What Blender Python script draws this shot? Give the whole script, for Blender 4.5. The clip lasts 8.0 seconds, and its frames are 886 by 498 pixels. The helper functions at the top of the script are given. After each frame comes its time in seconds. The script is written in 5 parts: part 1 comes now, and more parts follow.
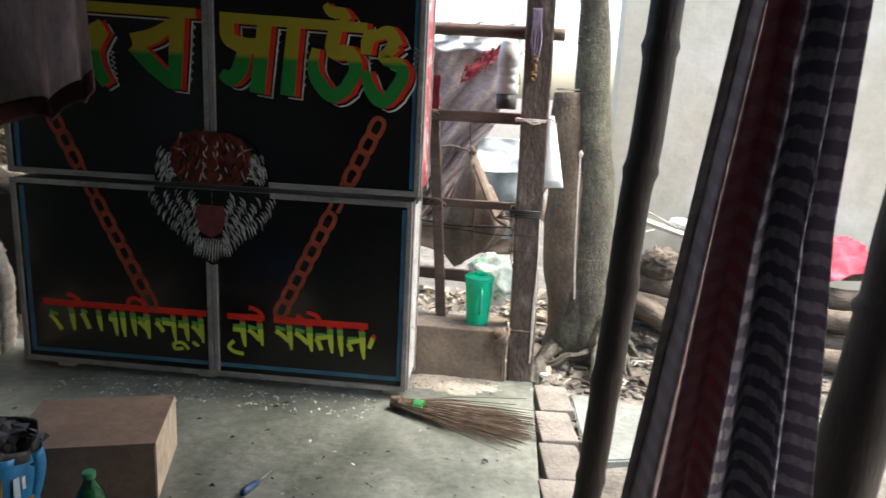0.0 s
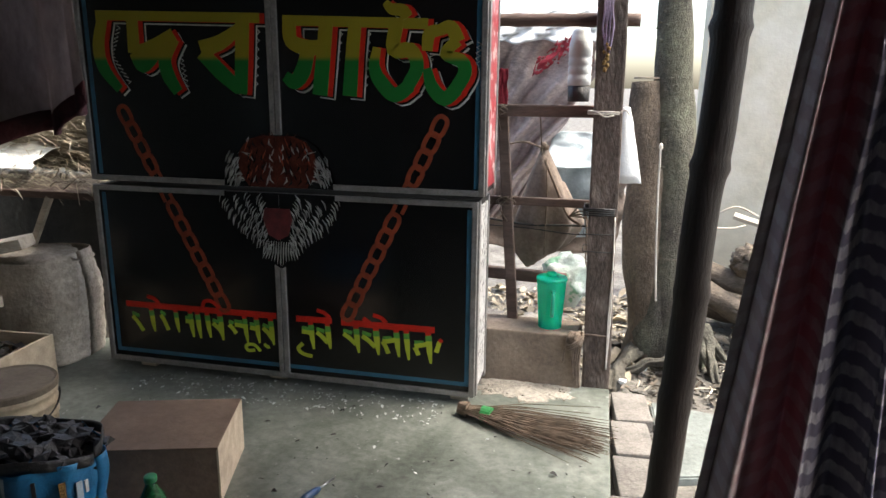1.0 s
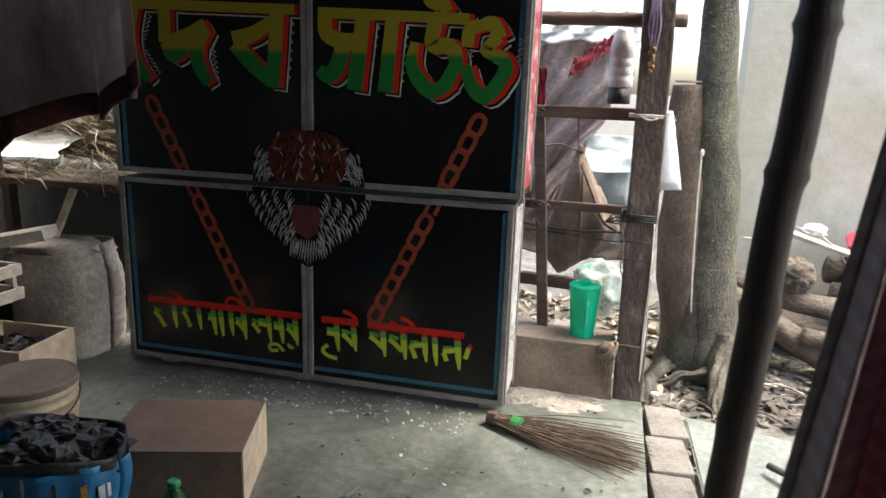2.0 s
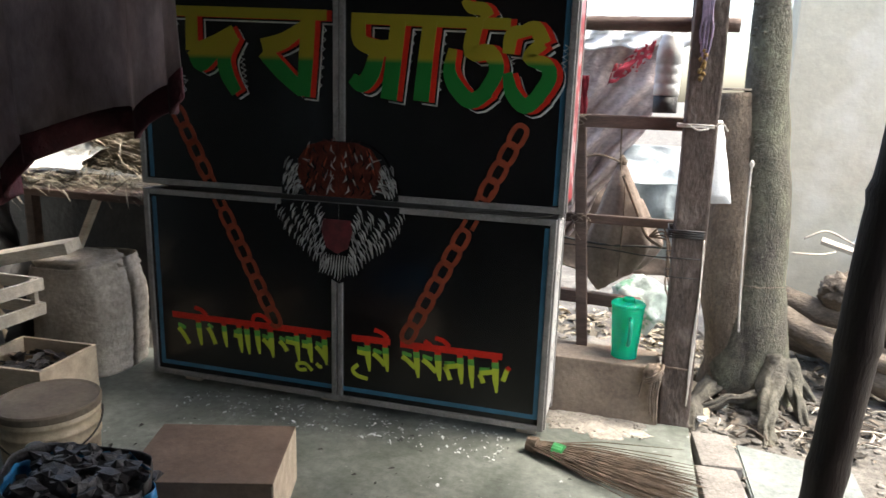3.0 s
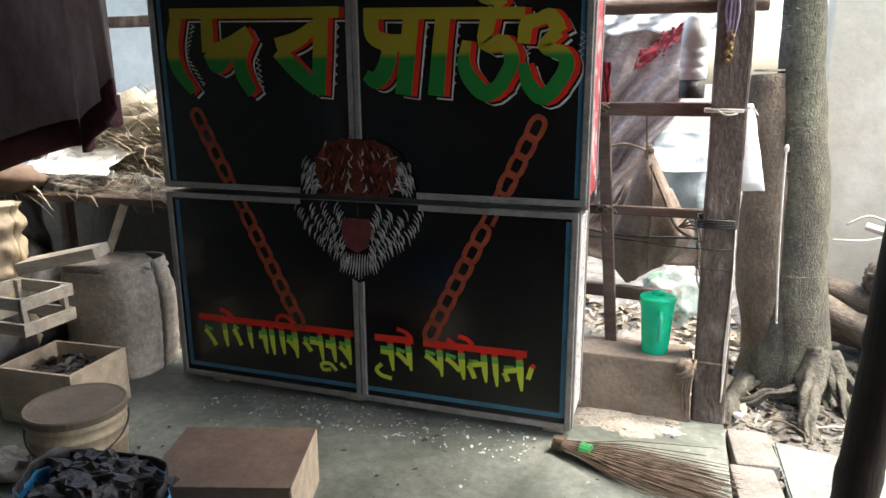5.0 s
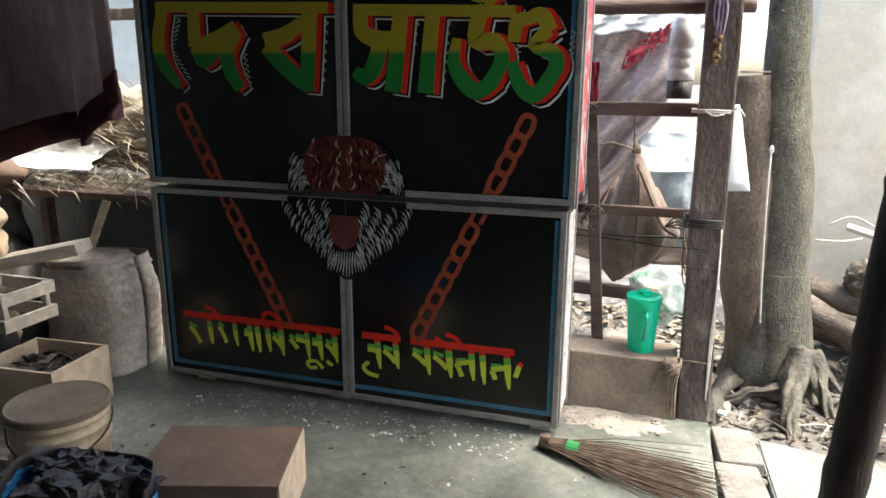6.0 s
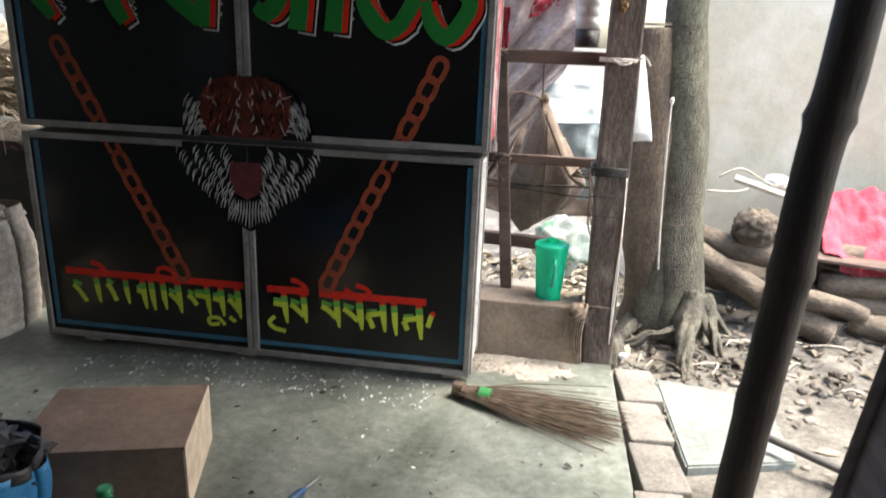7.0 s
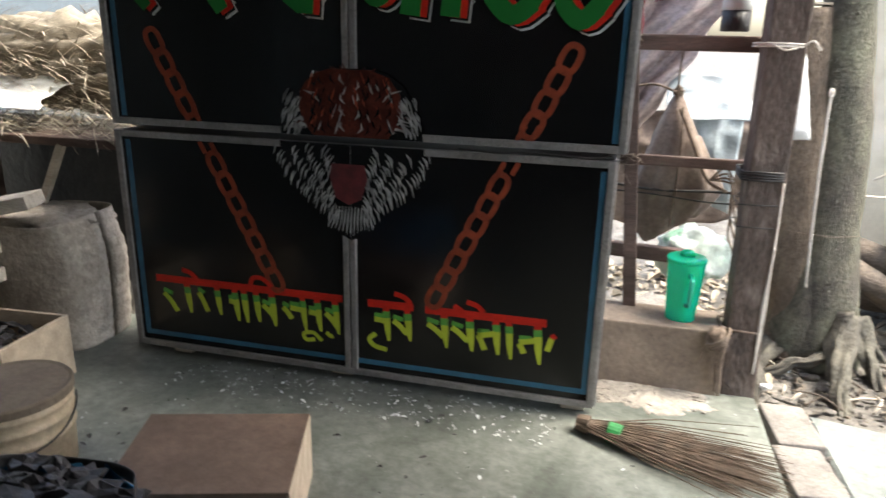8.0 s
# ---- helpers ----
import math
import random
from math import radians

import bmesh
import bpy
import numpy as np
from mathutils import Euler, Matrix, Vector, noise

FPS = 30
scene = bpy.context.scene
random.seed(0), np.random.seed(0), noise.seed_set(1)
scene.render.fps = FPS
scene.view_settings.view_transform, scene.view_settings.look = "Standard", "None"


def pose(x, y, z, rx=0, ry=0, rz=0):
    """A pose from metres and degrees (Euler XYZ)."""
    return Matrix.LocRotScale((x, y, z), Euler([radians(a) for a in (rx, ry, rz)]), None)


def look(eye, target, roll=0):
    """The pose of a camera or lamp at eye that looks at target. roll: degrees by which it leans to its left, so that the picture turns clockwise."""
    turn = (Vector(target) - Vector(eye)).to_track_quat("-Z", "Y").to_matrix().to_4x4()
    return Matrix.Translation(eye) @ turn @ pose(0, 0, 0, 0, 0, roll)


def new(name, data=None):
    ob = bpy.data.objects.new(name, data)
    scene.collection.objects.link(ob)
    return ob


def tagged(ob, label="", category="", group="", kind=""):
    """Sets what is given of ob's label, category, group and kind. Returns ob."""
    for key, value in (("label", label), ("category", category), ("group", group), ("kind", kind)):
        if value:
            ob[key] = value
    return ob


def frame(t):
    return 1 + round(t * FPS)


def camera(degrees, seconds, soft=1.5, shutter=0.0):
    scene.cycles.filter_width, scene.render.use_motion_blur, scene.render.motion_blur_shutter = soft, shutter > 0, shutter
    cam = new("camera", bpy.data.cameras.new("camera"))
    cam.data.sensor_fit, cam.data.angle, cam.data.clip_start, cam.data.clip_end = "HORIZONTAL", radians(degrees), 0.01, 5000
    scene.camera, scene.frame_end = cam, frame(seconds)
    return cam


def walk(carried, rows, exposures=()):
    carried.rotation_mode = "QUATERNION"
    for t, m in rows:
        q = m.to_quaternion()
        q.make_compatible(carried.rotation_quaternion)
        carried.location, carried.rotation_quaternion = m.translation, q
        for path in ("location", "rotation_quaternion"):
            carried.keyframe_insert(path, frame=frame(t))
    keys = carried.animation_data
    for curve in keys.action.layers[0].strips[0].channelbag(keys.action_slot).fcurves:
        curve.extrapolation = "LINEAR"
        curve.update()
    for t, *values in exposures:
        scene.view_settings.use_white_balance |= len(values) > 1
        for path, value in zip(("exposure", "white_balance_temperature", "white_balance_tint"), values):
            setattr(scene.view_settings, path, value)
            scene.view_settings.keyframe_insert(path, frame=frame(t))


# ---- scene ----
cam = camera(65.8, 8.0, shutter=0.5)
PATH = [
    (0, (0.327, -2.398, 1.14), (0.158, -0.455, 0.697), 2.9),
    (0.2, (0.357, -2.36, 1.154), (0.095, -0.431, 0.695), 2.2),
    (0.5, (0.379, -2.327, 1.15), (-0.048, -0.431, 0.677), 0.8),
    (1, (0.4, -2.298, 1.146), (-0.029, -0.401, 0.681), 0.6),
    (1.5, (0.404, -2.262, 1.132), (-0.088, -0.378, 0.678), 0.8),
    (1.7, (0.378, -2.264, 1.131), (-0.102, -0.378, 0.671), 1.7),
    (2.8, (0.2, -2.134, 1.136), (-0.243, -0.238, 0.676), 1.9),
    (3, (0.217, -2.143, 1.134), (-0.295, -0.262, 0.69), 1.9),
    (3.5, (0.236, -2.123, 1.149), (-0.31, -0.25, 0.707), 2.0),
    (4, (0.263, -2.099, 1.137), (-0.308, -0.235, 0.691), 0.6),
    (4.5, (0.275, -2.079, 1.142), (-0.358, -0.24, 0.676), -0.3),
    (6, (0.25, -2.083, 1.14), (-0.325, -0.227, 0.666), 0.4),
    (6.5, (0.241, -2.077, 1.14), (-0.241, -0.199, 0.648), 1.4),
    (7, (0.194, -2.054, 1.093), (-0.077, -0.16, 0.512), 2.3),
    (7.3, (0.145, -2.024, 1.077), (-0.176, -0.152, 0.452), 1.3),
    (7.5, (0.11, -1.956, 1.072), (-0.252, -0.082, 0.474), 2.3),
    (8, (-0.001, -1.836, 1.059), (-0.463, 0.016, 0.464), 1.4),
]
walk(cam, [(t, look(eye, target, roll)) for t, eye, target, roll in PATH],
     [(0, 2.42, 6850, 6), (0.5, 2.32, 6850, 6), (1.7, 2.3, 6850, 6), (2.8, 2.42, 6850, 6), (3.0, 2.48, 6850, 6), (3.5, 2.66, 6850, 6), (8, 2.66, 6850, 6)])

# ---- light ----
world = bpy.data.worlds.new("sky")
scene.world = world
world.use_nodes = True
_wn = world.node_tree.nodes
_sky = _wn.new("ShaderNodeTexSky")
_sky.sky_type, _sky.sun_disc = "NISHITA", False
_sky.sun_elevation, _sky.sun_rotation = radians(62), radians(80)
_sky.air_density, _sky.dust_density, _sky.ozone_density = 1.0, 4.0, 1.0
world.node_tree.links.new(_sky.outputs[0], _wn["Background"].inputs[0])
_wn["Background"].inputs[1].default_value = 0.15
sun = new("sun", bpy.data.lights.new("sun", "SUN"))
sun.data.energy, sun.data.angle, sun.data.color = 1.5, radians(22), (1.0, 0.96, 0.9)
sun.matrix_world = look((3.0, 0.5, 6.0), (0, 0, 0))


# ---- materials ----
def ramp_node(nt, fac, stops):
    r = nt.nodes.new("ShaderNodeValToRGB")
    e = r.color_ramp.elements
    while len(e) < len(stops):
        e.new(0.5)
    for el, (p, c) in zip(e, stops):
        el.position, el.color = p, (*c, 1)
    nt.links.new(fac, r.inputs[0])
    return r.outputs[0]


def mat(name, col, col2=None, scale=6.0, rough=0.75, bump=0.25, bscale=60.0, metal=0.0, stretch=(1, 1, 1), fine=0.25,
        trans=0.0, spots=None, random_tint=0.0, spec=0.5, sss=0.0, soft=0.04, island=0.0):
    """A procedural surface: a broad two-colour stain, a finer grain, relief, uneven gloss and, if wanted, spots (colour, scale, cover)."""
    m = bpy.data.materials.new(name)
    m.use_nodes = True
    nt = m.node_tree
    bsdf = nt.nodes["Principled BSDF"]
    L = nt.links.new
    co = nt.nodes.new("ShaderNodeTexCoord")
    mp = nt.nodes.new("ShaderNodeMapping")
    mp.inputs["Scale"].default_value = stretch
    L(co.outputs["Object"], mp.inputs[0])

    def noise_tex(s, d=4.0, ro=0.55):
        n = nt.nodes.new("ShaderNodeTexNoise")
        n.inputs["Scale"].default_value, n.inputs["Detail"].default_value, n.inputs["Roughness"].default_value = s, d, ro
        L(mp.outputs[0], n.inputs["Vector"])
        return n.outputs["Fac"]

    def mix(kind, fac, a, b):
        x = nt.nodes.new("ShaderNodeMix")
        x.data_type, x.blend_type = "RGBA", kind
        for sock, v in ((x.inputs[0], fac), (x.inputs[6], a), (x.inputs[7], b)):
            if isinstance(v, (int, float)):
                sock.default_value = v
            elif isinstance(v, tuple):
                sock.default_value = (*v, 1)
            else:
                L(v, sock)
        return x.outputs[2]

    col2 = col2 or tuple(c * 0.7 for c in col)
    broad = ramp_node(nt, noise_tex(scale), [(0.36, col2), (0.64, col)])
    grain = ramp_node(nt, noise_tex(scale * 9, 6, 0.7), [(0.3, (1 - fine,) * 3), (0.7, (1 + fine * 0.3,) * 3)])
    out = mix("MULTIPLY", 1.0, broad, grain)
    if spots:
        sc, ss, cover = spots
        f = ramp_node(nt, noise_tex(ss, 3, 0.5), [(1 - cover, (0, 0, 0)), (1 - cover + soft, (1, 1, 1))])
        out = mix("MIX", f, out, sc)
    if random_tint:
        oi = nt.nodes.new("ShaderNodeObjectInfo")
        t = ramp_node(nt, oi.outputs["Random"], [(0.0, (1 - random_tint,) * 3), (1.0, (1 + random_tint,) * 3)])
        out = mix("MULTIPLY", 1.0, out, t)
    if island:
        gi = nt.nodes.new("ShaderNodeNewGeometry")
        t = ramp_node(nt, gi.outputs["Random Per Island"], [(0.0, (1 - island,) * 3), (1.0, (1 + island,) * 3)])
        out = mix("MULTIPLY", 1.0, out, t)
    L(out, bsdf.inputs["Base Color"])
    rr = nt.nodes.new("ShaderNodeMapRange")
    rr.inputs[3].default_value, rr.inputs[4].default_value = max(rough - 0.14, 0.03), min(rough + 0.14, 1)
    L(noise_tex(scale * 3), rr.inputs[0])
    L(rr.outputs[0], bsdf.inputs["Roughness"])
    bsdf.inputs["Metallic"].default_value = metal
    bsdf.inputs["Specular IOR Level"].default_value = spec
    bsdf.inputs["Transmission Weight"].default_value = trans
    if sss:
        bsdf.inputs["Subsurface Weight"].default_value = sss
        bsdf.inputs["Subsurface Scale"].default_value = 0.02
    if bump:
        b = nt.nodes.new("ShaderNodeBump")
        b.inputs["Strength"].default_value, b.inputs["Distance"].default_value = bump, 0.01
        L(noise_tex(bscale, 5, 0.6), b.inputs["Height"])
        L(b.outputs[0], bsdf.inputs["Normal"])
    return m


def striped(name, a, b, freq, wave, rough=0.9, tint=None):
    """Woven cloth with wavy cross bands of two colours, over broad lengthwise colour fields."""
    m = mat(name, a, b, 3, rough, 0.3, 400)
    nt = m.node_tree
    L = nt.links.new
    bsdf = nt.nodes["Principled BSDF"]
    uv = nt.nodes.new("ShaderNodeUVMap")
    mp = nt.nodes.new("ShaderNodeMapping")
    L(uv.outputs[0], mp.inputs[0])
    w = nt.nodes.new("ShaderNodeTexWave")
    w.wave_type, w.bands_direction, w.wave_profile = "BANDS", "Y", "SIN"
    w.inputs["Scale"].default_value, w.inputs["Distortion"].default_value = freq, wave
    w.inputs["Detail"].default_value, w.inputs["Detail Scale"].default_value = 3, 2.5
    L(mp.outputs[0], w.inputs["Vector"])
    sep = nt.nodes.new("ShaderNodeSeparateXYZ")
    L(uv.outputs[0], sep.inputs[0])
    fields = ramp_node(nt, sep.outputs[0], tint)
    band = ramp_node(nt, w.outputs["Fac"], [(0.42, (0, 0, 0)), (0.66, (1, 1, 1))])
    x = nt.nodes.new("ShaderNodeMix")
    x.data_type = "RGBA"
    strength = nt.nodes.new("ShaderNodeMath")
    strength.operation = "MULTIPLY"
    L(band, strength.inputs[0])
    L(ramp_node(nt, sep.outputs[0], [(0.40, (0.4,) * 3), (0.50, (1, 1, 1))]), strength.inputs[1])
    L(strength.outputs[0], x.inputs[0])
    L(fields, x.inputs[6])
    lighter = nt.nodes.new("ShaderNodeMix")
    lighter.data_type = "RGBA"
    worn = nt.nodes.new("ShaderNodeTexNoise")
    worn.inputs["Scale"].default_value, worn.inputs["Detail"].default_value = 60, 6
    L(uv.outputs[0], worn.inputs["Vector"])
    L(ramp_node(nt, worn.outputs["Fac"], [(0.3, (0.18,) * 3), (0.7, (0.66,) * 3)]), lighter.inputs[0])
    L(fields, lighter.inputs[6])
    lighter.inputs[7].default_value = (*b, 1)
    L(lighter.outputs[2], x.inputs[7])
    L(x.outputs[2], bsdf.inputs["Base Color"])
    return m


def thin_sheet(m, share):
    """Let part of the light come through a thin cloth or plastic."""
    nt = m.node_tree
    bsdf, out = nt.nodes["Principled BSDF"], nt.nodes["Material Output"]
    tr, mx = nt.nodes.new("ShaderNodeBsdfTranslucent"), nt.nodes.new("ShaderNodeMixShader")
    nt.links.new(bsdf.inputs["Base Color"].links[0].from_socket, tr.inputs[0])
    mx.inputs[0].default_value = share
    nt.links.new(bsdf.outputs[0], mx.inputs[1])
    nt.links.new(tr.outputs[0], mx.inputs[2])
    nt.links.new(mx.outputs[0], out.inputs[0])


def two_tone(name, top, bottom, z0, z1, soft=0.25):
    """Sign paint that runs from one colour into another between two heights."""
    m = mat(name, top, top, 30, 0.45, 0.05, 200, spec=0.15)
    nt = m.node_tree
    g = nt.nodes.new("ShaderNodeNewGeometry")
    s = nt.nodes.new("ShaderNodeSeparateXYZ")
    nt.links.new(g.outputs["Position"], s.inputs[0])
    r = nt.nodes.new("ShaderNodeMapRange")
    r.inputs[1].default_value, r.inputs[2].default_value = z0, z1
    nt.links.new(s.outputs[2], r.inputs[0])
    c = ramp_node(nt, r.outputs[0], [(0.5 - soft, bottom), (0.5 + soft, top)])
    nt.links.new(c, nt.nodes["Principled BSDF"].inputs["Base Color"])
    return m


M_FLOOR = mat("cement_floor", (0.215, 0.23, 0.207), (0.095, 0.107, 0.092), 3.2, 0.34, 0.15, 30, fine=0.5, spots=((0.31, 0.32, 0.31), 34, 0.31))
M_SOIL = mat("dry_soil", (0.19, 0.175, 0.155), (0.085, 0.076, 0.066), 6, 0.95, 1.0, 45, fine=0.55)
M_SAND = mat("pale_sand", (0.33, 0.30, 0.26), (0.23, 0.205, 0.175), 9, 0.95, 0.6, 90, fine=0.45)
M_PLASTER = mat("beige_limewash", (0.60, 0.555, 0.435), (0.52, 0.475, 0.37), 1.6, 0.9, 0.25, 24, fine=0.14, spots=((0.66, 0.62, 0.53), 3.0, 0.5), soft=0.2)
M_GREYWALL = mat("grey_limewash", (0.44, 0.46, 0.43), (0.33, 0.35, 0.325), 1.4, 0.9, 0.2, 20, fine=0.15)
M_MUDWALL = mat("brown_render", (0.255, 0.20, 0.155), (0.17, 0.13, 0.10), 7, 0.92, 0.35, 35, fine=0.35)
M_BRICK = mat("dusty_brick", (0.205, 0.188, 0.172), (0.14, 0.128, 0.117), 12, 0.93, 0.6, 70, fine=0.4, random_tint=0.15)
M_SLAB = mat("pale_cement_slab", (0.215, 0.238, 0.227), (0.15, 0.167, 0.158), 4, 0.75, 0.3, 60, fine=0.4)
M_POST = mat("weathered_timber", (0.135, 0.10, 0.083), (0.075, 0.055, 0.046), 6, 0.92, 0.8, 40, stretch=(2, 2, 0.9), fine=0.5, spots=((0.21, 0.17, 0.145), 9, 0.47), soft=0.2)
M_RAIL = mat("brown_bamboo", (0.16, 0.105, 0.085), (0.09, 0.06, 0.05), 8, 0.8, 0.35, 40, stretch=(0.6, 3, 3), fine=0.3)
M_BAMBOO = mat("dark_bamboo", (0.034, 0.024, 0.019), (0.018, 0.013, 0.011), 10, 0.65, 0.3, 60, stretch=(3, 3, 0.4), fine=0.4)
M_BARK = mat("grey_bark", (0.15, 0.15, 0.105), (0.07, 0.06, 0.05), 3.6, 0.95, 1.0, 75, stretch=(2, 2, 1.2), fine=0.6, spots=((0.19, 0.20, 0.15), 40, 0.33), soft=0.1)
M_BARK2 = mat("brown_bark", (0.215, 0.165, 0.12), (0.105, 0.08, 0.06), 5, 0.95, 1.0, 60, stretch=(2, 2, 1.0), fine=0.5)
M_ROOT = mat("grey_root", (0.125, 0.115, 0.09), (0.06, 0.052, 0.043), 5, 0.95, 1.0, 60, fine=0.6)
M_LOG = mat("dry_log", (0.19, 0.15, 0.115), (0.075, 0.058, 0.045), 6, 0.92, 1.0, 30, stretch=(1, 1, 2), fine=0.5)
M_LOGEND = mat("cut_wood", (0.42, 0.35, 0.27), (0.30, 0.24, 0.18), 20, 0.9, 0.3, 80)
M_BLACK = mat("black_gloss_paint", (0.004, 0.0038, 0.004), (0.0065, 0.006, 0.006), 4, 0.2, 0.05, 9, fine=0.1, spec=0.4)
M_BODY = mat("dark_plywood", (0.03, 0.026, 0.024), (0.02, 0.017, 0.016), 6, 0.7, 0.1, 40)
M_ALU = mat("scuffed_aluminium", (0.36, 0.34, 0.33), (0.25, 0.24, 0.235), 14, 0.45, 0.15, 90, metal=0.5, fine=0.35)
M_BLUE = mat("blue_paint", (0.03, 0.14, 0.235), (0.02, 0.10, 0.17), 12, 0.45, 0.05, 90)
M_RED = mat("red_paint", (0.60, 0.028, 0.016), (0.48, 0.022, 0.014), 14, 0.45, 0.05, 90, spec=0.15)
M_WHITE = mat("white_paint", (0.62, 0.62, 0.60), (0.45, 0.45, 0.44), 20, 0.5, 0.05, 90)
M_ORANGE = mat("orange_paint", (0.30, 0.062, 0.03), (0.20, 0.042, 0.022), 25, 0.5, 0.05, 90, spec=0.15)
M_RUST = mat("rust_red_paint", (0.12, 0.028, 0.018), (0.05, 0.012, 0.009), 24, 0.5, 0.05, 90, fine=0.6, spec=0.12)
M_DKRED = mat("dark_red_paint", (0.14, 0.02, 0.025), (0.07, 0.012, 0.014), 25, 0.5, 0.05, 90)
M_SIDE_RED = mat("red_sign_side", (0.45, 0.035, 0.05), (0.34, 0.025, 0.035), 8, 0.4, 0.05, 90, spots=((0.62, 0.42, 0.42), 18, 0.46))
M_SIDE_WHITE = mat("speckled_laminate", (0.66, 0.65, 0.64), (0.5, 0.49, 0.48), 10, 0.45, 0.05, 90, spots=((0.12, 0.11, 0.11), 48, 0.44))
M_NAME = two_tone("name_paint", (0.27, 0.225, 0.022), (0.015, 0.15, 0.03), 1.19, 1.27, 0.1)
M_EMBLEM = mat("pale_grey_paint", (0.42, 0.42, 0.41), (0.17, 0.17, 0.17), 30, 0.5, 0.05, 90)
M_LINE = two_tone("line_paint", (0.45, 0.53, 0.04), (0.43, 0.50, 0.05), 0.20, 0.30)
M_LINEGREEN = mat("green_paint", (0.10, 0.36, 0.05), (0.07, 0.28, 0.04), 30, 0.45, 0.05, 90)
M_JUG = mat("green_clear_plastic", (0.01, 0.82, 0.53), (0.01, 0.74, 0.47), 5, 0.22, 0.02, 30, fine=0.04, trans=0.25, sss=0.4)
thin_sheet(M_JUG, 0.4)
M_JUGDARK = mat("deep_green_plastic", (0.0, 0.30, 0.20), (0.0, 0.26, 0.17), 5, 0.3, 0.02, 30, fine=0.04)
M_CARDBOARD = mat("brown_board", (0.178, 0.12, 0.088), (0.122, 0.082, 0.06), 4, 0.85, 0.14, 90, fine=0.3)
M_PLY = mat("pale_plywood", (0.55, 0.45, 0.34), (0.40, 0.32, 0.235), 5, 0.8, 0.15, 60, stretch=(1, 4, 4), fine=0.25)
M_PAIL = mat("cream_plastic", (0.55, 0.44, 0.30), (0.40, 0.315, 0.215), 6, 0.6, 0.15, 50, fine=0.3)
M_PAILTOP = mat("dusty_lid", (0.20, 0.16, 0.115), (0.155, 0.12, 0.088), 7, 0.85, 0.2, 60, fine=0.25)
M_SACK = mat("woven_sack", (0.56, 0.49, 0.41), (0.36, 0.305, 0.25), 6, 0.85, 0.6, 45, fine=0.4)
M_CLOTH = mat("grey_brown_cloth", (0.52, 0.44, 0.42), (0.27, 0.22, 0.21), 6, 0.95, 0.5, 120, stretch=(1.6, 1.6, 0.6), fine=0.35)
thin_sheet(M_CLOTH, 0.7)
M_HEM = mat("maroon_hem", (0.11, 0.022, 0.03), (0.05, 0.012, 0.016), 25, 0.95, 0.5, 160)
M_TARP = mat("purple_brown_tarp", (0.66, 0.56, 0.54), (0.46, 0.375, 0.365), 4, 0.8, 1.0, 26, stretch=(1, 1, 2), fine=0.4)
M_TARPRED = mat("crimson_rag", (0.38, 0.03, 0.05), (0.25, 0.02, 0.035), 14, 0.9, 0.5, 90)
M_BROWNBAG = mat("brown_cloth", (0.30, 0.235, 0.195), (0.19, 0.145, 0.12), 7, 0.95, 0.3, 60, fine=0.35)
M_WHITEPL = mat("white_polythene", (0.80, 0.82, 0.82), (0.66, 0.68, 0.69), 8, 0.45, 0.4, 25, fine=0.08)
M_BLUEPL = mat("bluish_polythene", (0.56, 0.63, 0.67), (0.34, 0.41, 0.45), 9, 0.6, 0.5, 22, fine=0.2)
M_GREENBAG = mat("printed_white_bag", (0.68, 0.74, 0.68), (0.50, 0.58, 0.50), 12, 0.5, 0.6, 40, spots=((0.22, 0.42, 0.28), 16, 0.4))
M_ROPE = mat("jute_rope", (0.22, 0.165, 0.125), (0.125, 0.092, 0.07), 30, 0.95, 0.5, 200)
M_STRING = mat("white_cord", (0.72, 0.68, 0.62), (0.55, 0.5, 0.45), 30, 0.9, 0.2, 200)
M_DARKWIRE = mat("black_wire", (0.03, 0.028, 0.027), None, 30, 0.6, 0.1, 100)
M_PURPLE = mat("faded_garland", (0.34, 0.26, 0.38), (0.22, 0.18, 0.25), 40, 0.95, 0.4, 150)
M_YELLOW = mat("dry_marigold", (0.32, 0.20, 0.06), (0.2, 0.11, 0.04), 60, 0.95, 0.6, 150)
M_STRAW = mat("dry_straw", (0.46, 0.40, 0.31), (0.28, 0.235, 0.175), 20, 0.9, 0.2, 100, fine=0.3, island=0.5)
M_LEAF = mat("dead_leaf", (0.15, 0.125, 0.10), (0.08, 0.066, 0.05), 3, 0.9, 0.3, 60, island=0.8)
M_GREENLEAF = mat("green_leaf", (0.09, 0.17, 0.05), (0.06, 0.11, 0.035), 10, 0.6, 0.2, 60)
M_BROOM = mat("palm_rib", (0.13, 0.092, 0.064), (0.066, 0.046, 0.032), 30, 0.85, 0.2, 150, fine=0.3)
M_GREENTIE = mat("green_tie", (0.02, 0.22, 0.055), (0.015, 0.15, 0.04), 30, 0.5, 0.2, 100)
M_REDCLOTH = mat("red_pink_cloth", (0.62, 0.10, 0.14), (0.48, 0.05, 0.085), 9, 0.9, 0.6, 90, fine=0.2)
M_BAGBLUE = mat("blue_printed_sack", (0.02, 0.20, 0.40), (0.015, 0.14, 0.30), 7, 0.4, 0.4, 25)
# dark scrap and plastic; also the colour put in for shade round the shelf
M_DARKJUNK_SHADE = mat("dark_plastic_and_shade", (0.022, 0.020, 0.021), (0.04, 0.036, 0.036), 14, 0.5, 0.6, 40)
M_BOTTLE = mat("green_bottle", (0.01, 0.16, 0.05), (0.01, 0.12, 0.04), 5, 0.12, 0.0, 30, trans=0.5)
M_BOTTLECAP = mat("bottle_cap_green", (0.02, 0.20, 0.08), None, 5, 0.4, 0.0, 30)
